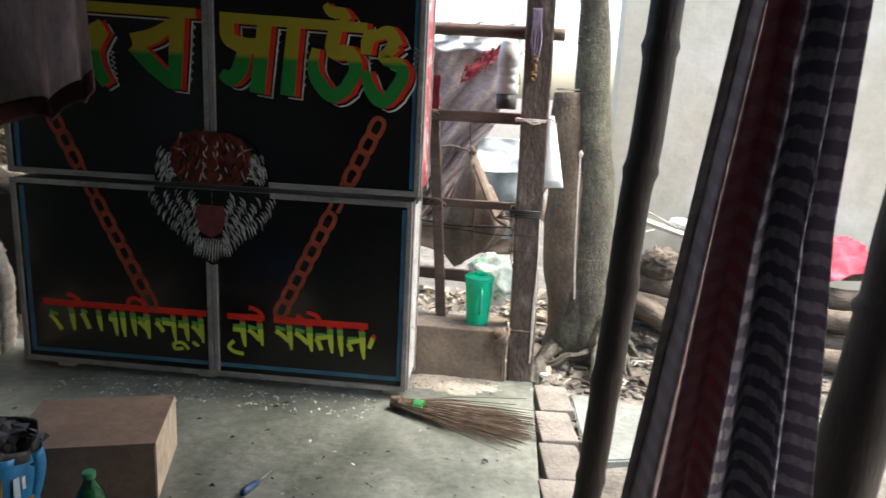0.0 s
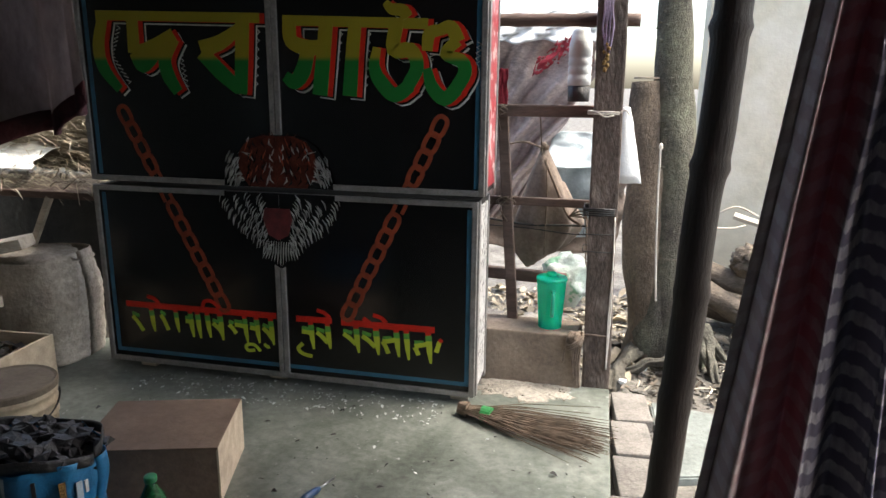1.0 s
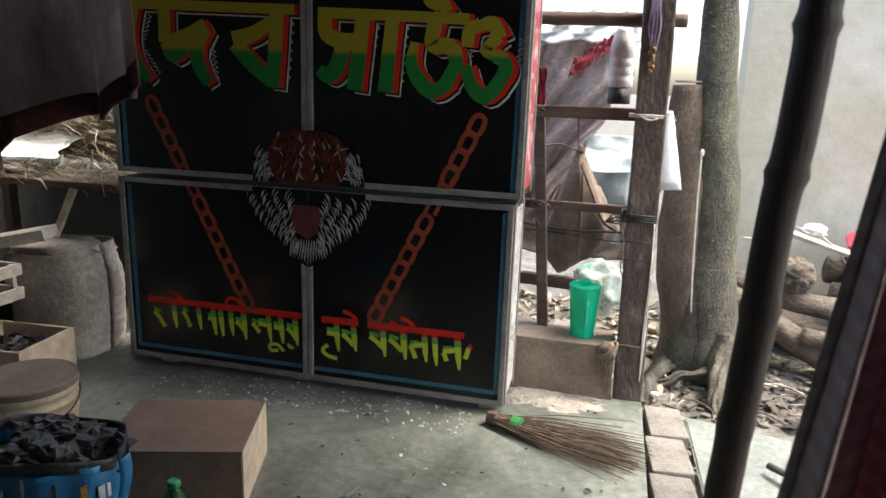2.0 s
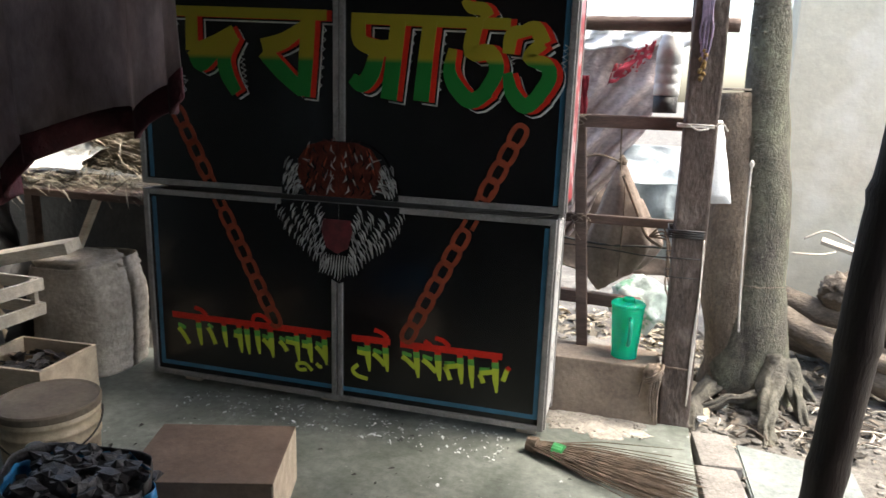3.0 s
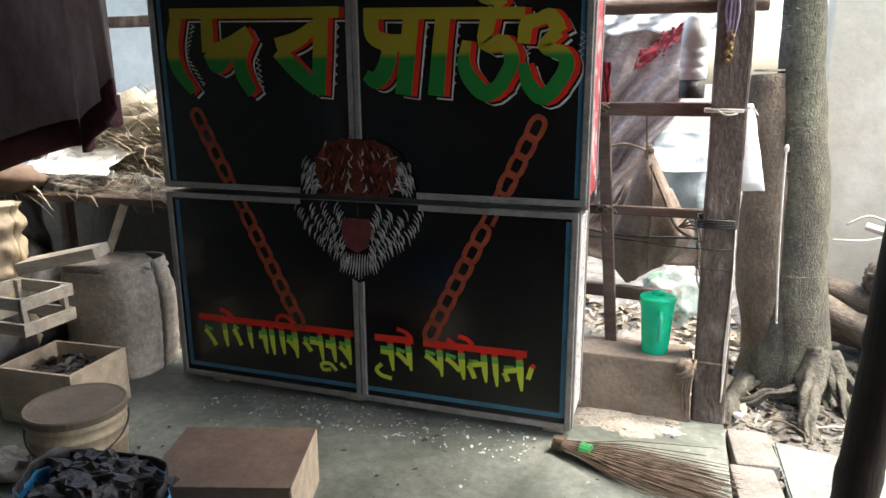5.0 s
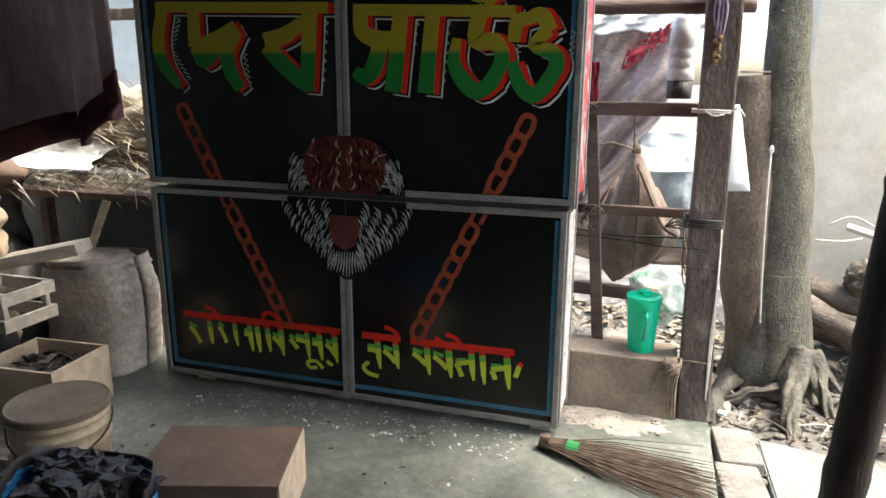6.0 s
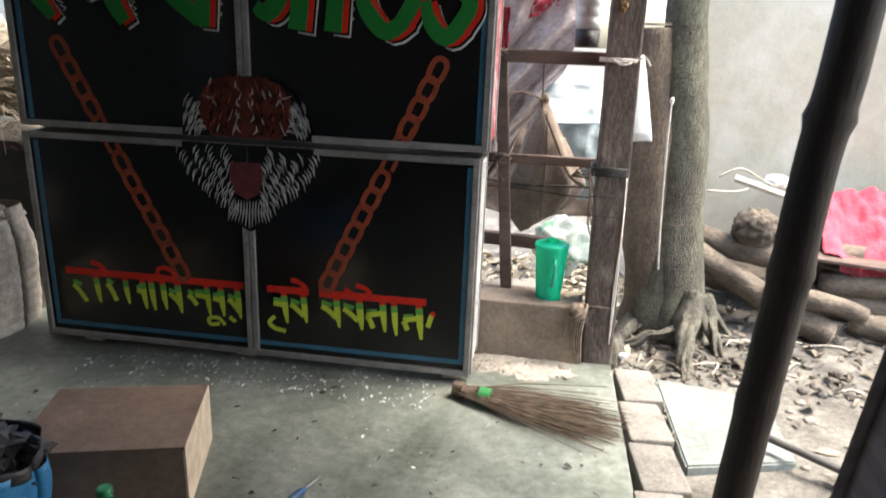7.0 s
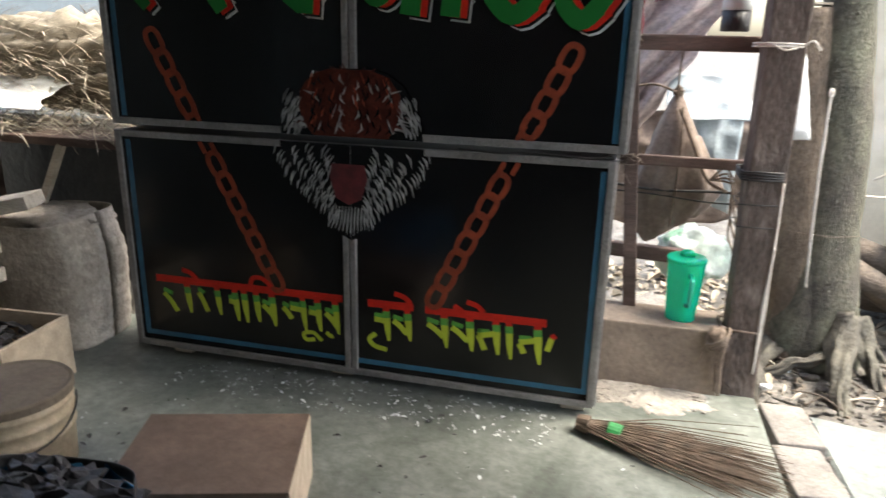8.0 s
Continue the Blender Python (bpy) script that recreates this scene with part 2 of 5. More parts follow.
M_STEEL = mat("tool_steel", (0.4, 0.4, 0.4), None, 20, 0.35, 0.05, 60, metal=0.9)
M_TOOLBLUE = mat("blue_handle", (0.012, 0.05, 0.13), None, 20, 0.4, 0.05, 60)
M_PALEWOOD = mat("whitish_wood", (0.60, 0.54, 0.45), (0.42, 0.365, 0.295), 8, 0.85, 0.3, 60, stretch=(0.6, 3, 3), fine=0.3)
M_ROOF = mat("unseen_roof", (0.12, 0.10, 0.09), (0.08, 0.065, 0.06), 3, 0.9, 0.2, 20)
M_FLAKE = mat("paint_flake", (0.62, 0.64, 0.64), (0.5, 0.52, 0.52), 30, 0.7, 0.1, 60)
M_PIPE = mat("grey_pipe", (0.09, 0.085, 0.08), None, 10, 0.6, 0.1, 60)
M_CURTAIN = striped("wavy_printed_curtain", (0.05, 0.045, 0.06), (0.60, 0.56, 0.58), 15.0, 1.6, tint=[
    (0.0, (0.28, 0.235, 0.24)), (0.2, (0.29, 0.20, 0.215)), (0.27, (0.42, 0.16, 0.20)), (0.40, (0.40, 0.125, 0.17)),
    (0.46, (0.12, 0.105, 0.14)), (0.8, (0.10, 0.095, 0.15)), (1.0, (0.18, 0.155, 0.19))])
thin_sheet(M_CURTAIN, 0.12)

# ---- builders ----
ORIGIN = {}
DOORS = {}
PAINTED = {"blue_line", "painted_link", "emblem_field", "emblem_bar", "name_edge", "name_gap", "name_shadow", "name_block", "line_bar"}


def mesh_of(name, bm, material, at=(0, 0, 0), smooth=False):
    if any(at):
        bmesh.ops.translate(bm, verts=bm.verts, vec=-Vector(at))
    me = bpy.data.meshes.new(name)
    bm.to_mesh(me)
    bm.free()
    me.materials.append(material)
    if smooth:
        me.polygons.foreach_set("use_smooth", [True] * len(me.polygons))
    return me


def thing(name, at, label, category, group="", kind=""):
    ob = new(name)
    ob.location = at
    ORIGIN[ob] = at
    return tagged(ob, label, category, group, kind)


def part(name, bm, material, parent, label="", smooth=False):
    """Link a bmesh, given in world coordinates, as one mesh under a thing or a part."""
    at = ORIGIN[parent]
    if parent in DOORS and name in PAINTED:
        xs = [v.co.x for v in bm.verts]
        parent = DOORS[parent][0 if (min(xs) + max(xs)) / 2 < -0.74 else 1]
    ob = new(name, mesh_of(name, bm, material, at, smooth))
    ob.parent = parent
    ORIGIN[ob] = at
    return tagged(ob, label)


def solid(name, bm, material, at, label, category, kind="", group="", smooth=False):
    ob = new(name, mesh_of(name, bm, material, at, smooth))
    ob.location = at
    ORIGIN[ob] = at
    return tagged(ob, label, category, group, kind)


def box(c, s, bevel=0.0, turn=None, bm=None):
    bm2 = bmesh.new()
    bmesh.ops.create_cube(bm2, size=1)
    bmesh.ops.scale(bm2, vec=s, verts=bm2.verts)
    if bevel:
        bmesh.ops.bevel(bm2, geom=bm2.edges, offset=bevel, segments=2, affect="EDGES", profile=0.6)
    m = Matrix.Translation(c) @ (turn or Matrix())
    bmesh.ops.transform(bm2, matrix=m, verts=bm2.verts)
    return bm2


def join(*bms):
    out = bmesh.new()
    for b in bms:
        me = bpy.data.meshes.new("tmp")
        b.to_mesh(me)
        b.free()
        out.from_mesh(me)
        bpy.data.meshes.remove(me)
    return out


def rotz(d):
    return pose(0, 0, 0, 0, 0, d)


def tube(pts, radii, segs=10, wob=0.0, seed=0, squash=1.0, cap=True):
    """A swept round bar through pts; wob: uneven surface, in parts of the radius."""
    bm = bmesh.new()
    pts = [Vector(p) for p in pts]
    if isinstance(radii, (int, float)):
        radii = [radii] * len(pts)
    rings = []
    side = None
    for i, p in enumerate(pts):
        d = (pts[min(i + 1, len(pts) - 1)] - pts[max(i - 1, 0)]).normalized()
        if side is None:
            side = d.orthogonal().normalized()
        side = (side - d * side.dot(d)).normalized()
        up = d.cross(side)
        ring = []
        for k in range(segs):
            a = 2 * math.pi * k / segs
            w = 1 + wob * noise.noise(Vector((p.x * 9 + math.cos(a) * 1.3 + seed, p.y * 9 + math.sin(a) * 1.3, p.z * 7)))
            ring.append(bm.verts.new(p + (side * math.cos(a) + up * math.sin(a) * squash) * radii[i] * w))
        rings.append(ring)
    for r0, r1 in zip(rings, rings[1:]):
        for k in range(segs):
            bm.faces.new((r0[k], r0[(k + 1) % segs], r1[(k + 1) % segs], r1[k]))
    if cap:
        bm.faces.new(rings[0][::-1])
        bm.faces.new(rings[-1])
    return bm


def spline(pts, n=6):
    """Catmull-Rom points through pts."""
    P = [Vector(p) for p in pts]
    P = [P[0] * 2 - P[1]] + P + [P[-1] * 2 - P[-2]]
    out = []
    for i in range(1, len(P) - 2):
        for k in range(n):
            t = k / n
            a, b, c, d = P[i - 1], P[i], P[i + 1], P[i + 2]
            out.append(0.5 * ((2 * b) + (c - a) * t + (2 * a - 5 * b + 4 * c - d) * t * t + (3 * b - a - 3 * c + d) * t ** 3))
    return out + [P[-2]]


def lathe(prof, c, segs=32, bm=None, squash=1.0):
    """prof: (radius, height) pairs, turned about a vertical axis at c."""
    bm = bm or bmesh.new()
    rings = [[bm.verts.new((c[0] + r * math.cos(2 * math.pi * k / segs), c[1] + squash * r * math.sin(2 * math.pi * k / segs), c[2] + z))
              for k in range(segs)] for r, z in prof]
    for a, b in zip(rings, rings[1:]):
        for k in range(segs):
            bm.faces.new((a[k], a[(k + 1) % segs], b[(k + 1) % segs], b[k]))
    bm.faces.new(rings[0][::-1])
    bm.faces.new(rings[-1])
    return bm


def sheet(f, nu, nv, thick=0.0015, keep=None):
    """A cloth: f(u, v) gives places; two skins thick apart, closed at the rim; UVs in u, v."""
    bm = bmesh.new()
    uv = bm.loops.layers.uv.new("UVMap")
    vs, at = {}, {}
    for i in range(nu + 1):
        for j in range(nv + 1):
            v = bm.verts.new(f(i / nu, j / nv))
            vs[i, j] = v
            at[v] = (i / nu, j / nv)
    for i in range(nu):
        for j in range(nv):
            if keep and not keep((i + 0.5) / nu, (j + 0.5) / nv):
                continue
            face = bm.faces.new((vs[i, j], vs[i + 1, j], vs[i + 1, j + 1], vs[i, j + 1]))
            for l in face.loops:
                l[uv].uv = at[l.vert]
    bmesh.ops.delete(bm, geom=[v for v in bm.verts if not v.link_faces], context="VERTS")
    bmesh.ops.recalc_face_normals(bm, faces=bm.faces)
    bmesh.ops.solidify(bm, geom=bm.faces, thickness=thick)
    return bm


def plate(poly, y, t=0.0012):
    """A flat shape in the cabinet's front plane, from (x, z) corners, t thick towards the viewer."""
    bm = bmesh.new()
    back = [bm.verts.new((x, y, z)) for x, z in poly]
    front = [bm.verts.new((x, y - t, z)) for x, z in poly]
    n = len(poly)
    bm.faces.new(front)
    bm.faces.new(back[::-1])
    for k in range(n):
        bm.faces.new((back[k], back[(k + 1) % n], front[(k + 1) % n], front[k]))
    bmesh.ops.recalc_face_normals(bm, faces=bm.faces)
    return bm


def stroke(pts, w, y, t=0.0012):
    """A flat band of width w (or a width per point) along (x, z) points."""
    P = [Vector((x, z)) for x, z in pts]
    ws = [w] * len(P) if isinstance(w, (int, float)) else w
    left, right = [], []
    for i, p in enumerate(P):
        d = (P[min(i + 1, len(P) - 1)] - P[max(i - 1, 0)]).normalized()
        nrm = Vector((-d.y, d.x)) * ws[i] / 2
        left.append(tuple(p + nrm))
        right.append(tuple(p - nrm))
    bm = bmesh.new()
    rows = [[bm.verts.new((q[0], y - d, q[1])) for q, d in ((l, 0), (l, t), (r, t), (r, 0))] for l, r in zip(left, right)]
    for a, b in zip(rows, rows[1:]):
        for k in range(4):
            bm.faces.new((a[k], a[(k + 1) % 4], b[(k + 1) % 4], b[k]))
    bm.faces.new(rows[0])
    bm.faces.new(rows[-1][::-1])
    bmesh.ops.recalc_face_normals(bm, faces=bm.faces)
    return bm


def blob(c, s, sub=3, rough=0.12, freq=3.0, seed=0):
    bm = bmesh.new()
    bmesh.ops.create_icosphere(bm, subdivisions=sub, radius=1)
    for v in bm.verts:
        n = v.co.normalized()
        k = 1 + rough * noise.noise(n * freq + Vector((seed, seed * 2, 0))) + rough * 0.5 * noise.noise(n * freq * 2.7 + Vector((seed, 0, 0)))
        v.co = Vector((n.x * s[0], n.y * s[1], n.z * s[2])) * k + Vector(c)
    return bm


# ---- structure ----
def ground_height(x, y):
    h = -0.05 + 0.02 * noise.noise(Vector((x * 2.1, y * 2.1, 0))) + 0.012 * noise.noise(Vector((x * 7, y * 7, 3)))
    if y > 0.4:
        h += 0.05 * min((y - 0.4) / 0.4, 1)
    return h


def build_ground():
    bm = bmesh.new()
    ax = sorted(set([-600, -120, -30, -10, -5] + [-3 + 0.06 * k for k in range(118)] + [6, 12, 30, 120, 600]))
    ay = sorted(set([-600, -120, -30, -10, -4] + [-1 + 0.06 * k for k in range(60)] + [4, 8, 20, 60, 150, 600]))
    g = [[bm.verts.new((x, y, ground_height(x, y))) for y in ay] for x in ax]
    for i in range(len(ax) - 1):
        for j in range(len(ay) - 1):
            bm.faces.new((g[i][j], g[i + 1][j], g[i + 1][j + 1], g[i][j + 1]))
    solid("ground", bm, M_SOIL, (0, 0, 0), "bare dusty grey-brown yard soil with litter", "ground", "structure", smooth=True)


build_ground()
solid("floor", box((-1.313, -2.11, -0.07), (3.61, 4.74, 0.14), 0.008), M_FLOOR, (0, 0, 0),
      "worn grey cement floor with paint flecks and stains", "floor", "structure")
solid("wall_low", box((0.16, 0.325, 0.075), (0.43, 0.18, 0.28), 0.006), M_MUDWALL, (0, 0, 0),
      "low brown rendered half wall beside the timber post", "wall", "structure")
solid("wall_yard", box((3.9, 1.62, 1.2), (6.0, 0.2, 2.9)), M_PLASTER, (0, 0, 0), "tall beige limewashed yard wall behind the firewood", "wall", "structure")
solid("wall_back", box((-3.3, 2.4, 1.0), (4.4, 0.15, 2.5)), M_GREYWALL, (0, 0, 0), "pale grey limewashed wall behind the shed", "wall", "structure")
# west and south walls are out of view, added to enclose and bounce light
solid("wall_west", box((-3.2, -1.9, 1.1), (0.12, 4.6, 2.4)), M_GREYWALL, (0, 0, 0), "unseen plain grey wall added to close the shed and bounce light", "wall", "structure")
solid("wall_south", box((-1.25, -4.45, 1.1), (4.5, 0.12, 2.4)), M_GREYWALL, (0, 0, 0), "unseen plain grey wall added to close the shed and bounce light", "wall", "structure")
# east wall is out of view, added to keep sky light off the interior
solid("wall_east", box((1.2, -2.95, 1.1), (0.1, 3.0, 2.4)), M_MUDWALL, (0, 0, 0), "unseen plain brown wall added to block skylight from the shed", "wall", "structure")
# roof is out of view, added to shade the interior; edges set by the light
solid("ceiling", box((-1.005, -2.225, 2.26), (4.51, 4.53, 0.05)), M_ROOF, (0, 0, 0), "unseen plain dark roof added to shade the shed", "ceiling", "structure")


def heap(name, c, rx, ry, h, material, label, cat, seed=1):
    def f(u, v):
        a, r = u * 2 * math.pi, v
        r *= 1 + 0.4 * noise.noise(Vector((math.cos(a) * 3, math.sin(a) * 3, seed))) + 0.3 * noise.noise(Vector((math.cos(a) * 11, math.sin(a) * 11, seed)))
        x, y = c[0] + rx * r * math.cos(a), c[1] + ry * r * math.sin(a)
        r = v
        z = c[2] + h * (1 - r * r) * (1 + 0.4 * noise.noise(Vector((x * 14, y * 14, seed)))) + 0.004 * noise.noise(Vector((x * 50, y * 50, seed)))
        return (x, y, z)
    return solid(name, sheet(f, 90, 12, 0.0004), material, (c[0], c[1], c[2]), label, cat, "stuff", smooth=True)


heap("sand_spill", (0.08, 0.85, -0.01), 0.5, 0.32, 0.05, M_SAND, "pale heap of dry chips and sand behind the low wall", "sand", 4)
heap("sand_spill", (0.155, 0.19, 0.001), 0.19, 0.11, 0.006, M_SAND, "pale sandy dirt swept against the low wall", "sand")

# kerb of bricks along the floor's edge
edging = thing("brick_edging", (0.6, -0.5, -0.03), "single row of dusty flat bricks edging the cement floor", "brick kerb", "", "structure")
_bm = box((0, 0, 0), (0.128, 0.226, 0.07), 0.008)
for v in _bm.verts:
    v.co += Vector((0.003 * noise.noise(v.co * 30), 0.003 * noise.noise(v.co * 30 + Vector((5, 0, 0))), 0.003 * noise.noise(v.co * 25)))
BRICK = mesh_of("brick", _bm, M_BRICK)
for k in range(9):
    b = new("brick", BRICK)
    b.parent = edging
    b.location = (0.566 - 0.6 + 0.006 * random.uniform(-1, 1), 0.125 - 0.238 * k + 0.5, -0.036 + 0.03 + 0.004 * random.uniform(-1, 1))
    b.rotation_euler = (radians(random.uniform(-1.5, 1.5)), radians(random.uniform(-1, 1)), radians(random.uniform(-3, 3) + 4))

# loose cement slab by the tree
def slab():
    bm = bmesh.new()
    top = [(0.647, 0.25), (1.0, 0.175), (0.985, -0.20), (0.66, -0.29)]
    a = [bm.verts.new((x, y, -0.03)) for x, y in top]
    b = [bm.verts.new((x, y, -0.075)) for x, y in top]
    bm.faces.new(a[::-1])
    bm.faces.new(b)
    for k in range(4):
        bm.faces.new((a[k], a[(k + 1) % 4], b[(k + 1) % 4], b[k]))
    bmesh.ops.recalc_face_normals(bm, faces=bm.faces)
    bmesh.ops.bevel(bm, geom=bm.edges, offset=0.006, segments=2, affect="EDGES")
    return bm


solid("cement_slab", slab(), M_SLAB, (0.9, -0.06, -0.06), "pale smooth cement slab lying on the soil by the tree", "slab", smooth=False)

# ---- the painted loudspeaker cabinets ----
XL, DEPTH = -1.522, 0.22
FRONT = 0.0


def cabinet(name, z0, z1, label, upper, XR, xm):
    """One painted box; XR: its far side, xm: the joint of its two front panels."""
    W = XR - XL
    cab = thing(name, (XL + W / 2, DEPTH / 2, z0), label, "speaker cabinet", "stacked painted cabinets")
    part("body", box((XL + W / 2, DEPTH / 2 + 0.006, (z0 + z1) / 2), (W - 0.006, DEPTH - 0.012, z1 - z0 - 0.004), 0.002), M_BODY, cab, "dark plywood box")
    part("side_panel", box((XR - 0.001, DEPTH / 2 + 0.02, (z0 + z1) / 2), (0.008, DEPTH - 0.05, z1 - z0 - 0.05), 0.001),
                M_SIDE_RED if upper else M_SIDE_WHITE, cab, "red painted side with pale marks" if upper else "white speckled laminate side")
    for a, b in ((XL + 0.006, xm - 0.004), (xm + 0.004, XR - 0.006)):
        DOORS.setdefault(cab, []).append(part("door", box(((a + b) / 2, 0.002, (z0 + z1) / 2), (b - a, 0.012, z1 - z0 - 0.01), 0.0015), M_BLACK, cab, "glossy black painted front panel"))
    e = 0.02
    for nm, c, s in (("edge_strip", (XL + e / 2, -0.004, (z0 + z1) / 2), (e, 0.016, z1 - z0)),
                     ("edge_strip", (XR - e / 2, -0.004, (z0 + z1) / 2), (e, 0.016, z1 - z0)),
                     ("edge_strip", ((XL + XR) / 2, -0.005, z0 + e / 2), (W - 2 * e, 0.014, e)),
                     ("edge_strip", ((XL + XR) / 2, -0.005, z1 - e / 2), (W - 2 * e, 0.014, e)),
                     ("edge_strip", (XR + 0.002, 0.02, (z0 + z1) / 2), (0.008, 0.03, z1 - z0)),
                     ("edge_strip", (XR + 0.002, DEPTH - 0.015, (z0 + z1) / 2), (0.008, 0.03, z1 - z0))):
        part(nm, box(c, s, 0.0025), M_ALU, cab, "scuffed aluminium edge strip")
    for dx in (-0.0115, 0.0115):
        part("centre_strip", box((xm + dx, -0.006, (z0 + z1) / 2), (0.019, 0.014, z1 - z0 - 2 * e), 0.003), M_ALU, cab, "aluminium strip along the door joint")
    # blue lines painted near the edges
    lz0, lz1 = (z0 + 0.025, z1 - 0.03) if upper else (z0 + 0.045, z1 - 0.03)
    for x in (XL + 0.041, XR - 0.029):
        part("blue_line", plate([(x - 0.008, lz0), (x + 0.008, lz0), (x + 0.008, lz1), (x - 0.008, lz1)], -0.004), M_BLUE, cab)
    if not upper:
        for a, b in ((XL + 0.034, xm - 0.022), (xm + 0.022, XR - 0.022)):
            part("blue_line", plate([(a, z0 + 0.04), (b, z0 + 0.04), (b, z0 + 0.056), (a, z0 + 0.056)], -0.0042), M_BLUE, cab)
        for x, y in ((XL + 0.15, 0.05), (xm - 0.05, 0.06), (XR - 0.06, 0.05), (XL + 0.15, 0.17), (XR - 0.06, 0.17)):
            part("foot", box((x, y, 0.0155), (0.07, 0.06, 0.029), 0.003), M_PALEWOOD, cab, "small wooden block under the box")
    return cab


lower = cabinet("speaker_cabinet", 0.03, 0.757, "low black painted loudspeaker cabinet with aluminium edges on the floor", False, 0.004, -0.744)
upper = cabinet("speaker_cabinet", 0.776, 1.50, "black painted loudspeaker cabinet stacked on another, red side", True, 0.024, -0.736)
PY = -0.0045


def link_shape(cx, cz, ang, ln, wd, lw, d=0.0):
    pts = []
    for k in range(21):
        a = 2 * math.pi * k / 20
        c, s = math.cos(a), math.sin(a)
        u = (abs(c) ** 0.75) * (1 if c > 0 else -1) * ln / 2
        v = (abs(s) ** 0.75) * (1 if s > 0 else -1) * wd / 2
        pts.append((cx + u * math.cos(ang) - v * math.sin(ang), cz + u * math.sin(ang) + v * math.cos(ang)))
    return stroke(pts, lw, PY, 0.001 + d)


def painted_chain(p0, p1, n):
    """A row of painted links from p0 to p1, each on the cabinet that it lies on."""
    ang = math.atan2(p1[1] - p0[1], p1[0] - p0[0])
    ln = math.dist(p0, p1) / n
    for k in range(n):
        t = (k + 0.5) / n
        x, z = p0[0] + (p1[0] - p0[0]) * t, p0[1] + (p1[1] - p0[1]) * t
        if 0.72 < z < 0.80:
            continue
        part("painted_link", link_shape(x, z, ang, ln * 1.12, 0.044, 0.0165, 0.0006 * (k % 2)), M_ORANGE, upper if z > 0.76 else lower)
    for za, zb, cab in ((0.795, 0.835, upper), (0.70, 0.735, lower)):
        for off in (-0.019, 0.019):
            q = []
            for z in (za, zb):
                t = (z - p0[1]) / (p1[1] - p0[1])
                q.append((p0[0] + (p1[0] - p0[0]) * t + off, z))
            part("painted_link", stroke(q, 0.014, PY, 0.0026), M_ORANGE, cab)


painted_chain((-1.366, 1.052), (-0.984, 0.285), 13)
painted_chain((-0.122, 1.038), (-0.490, 0.292), 13)


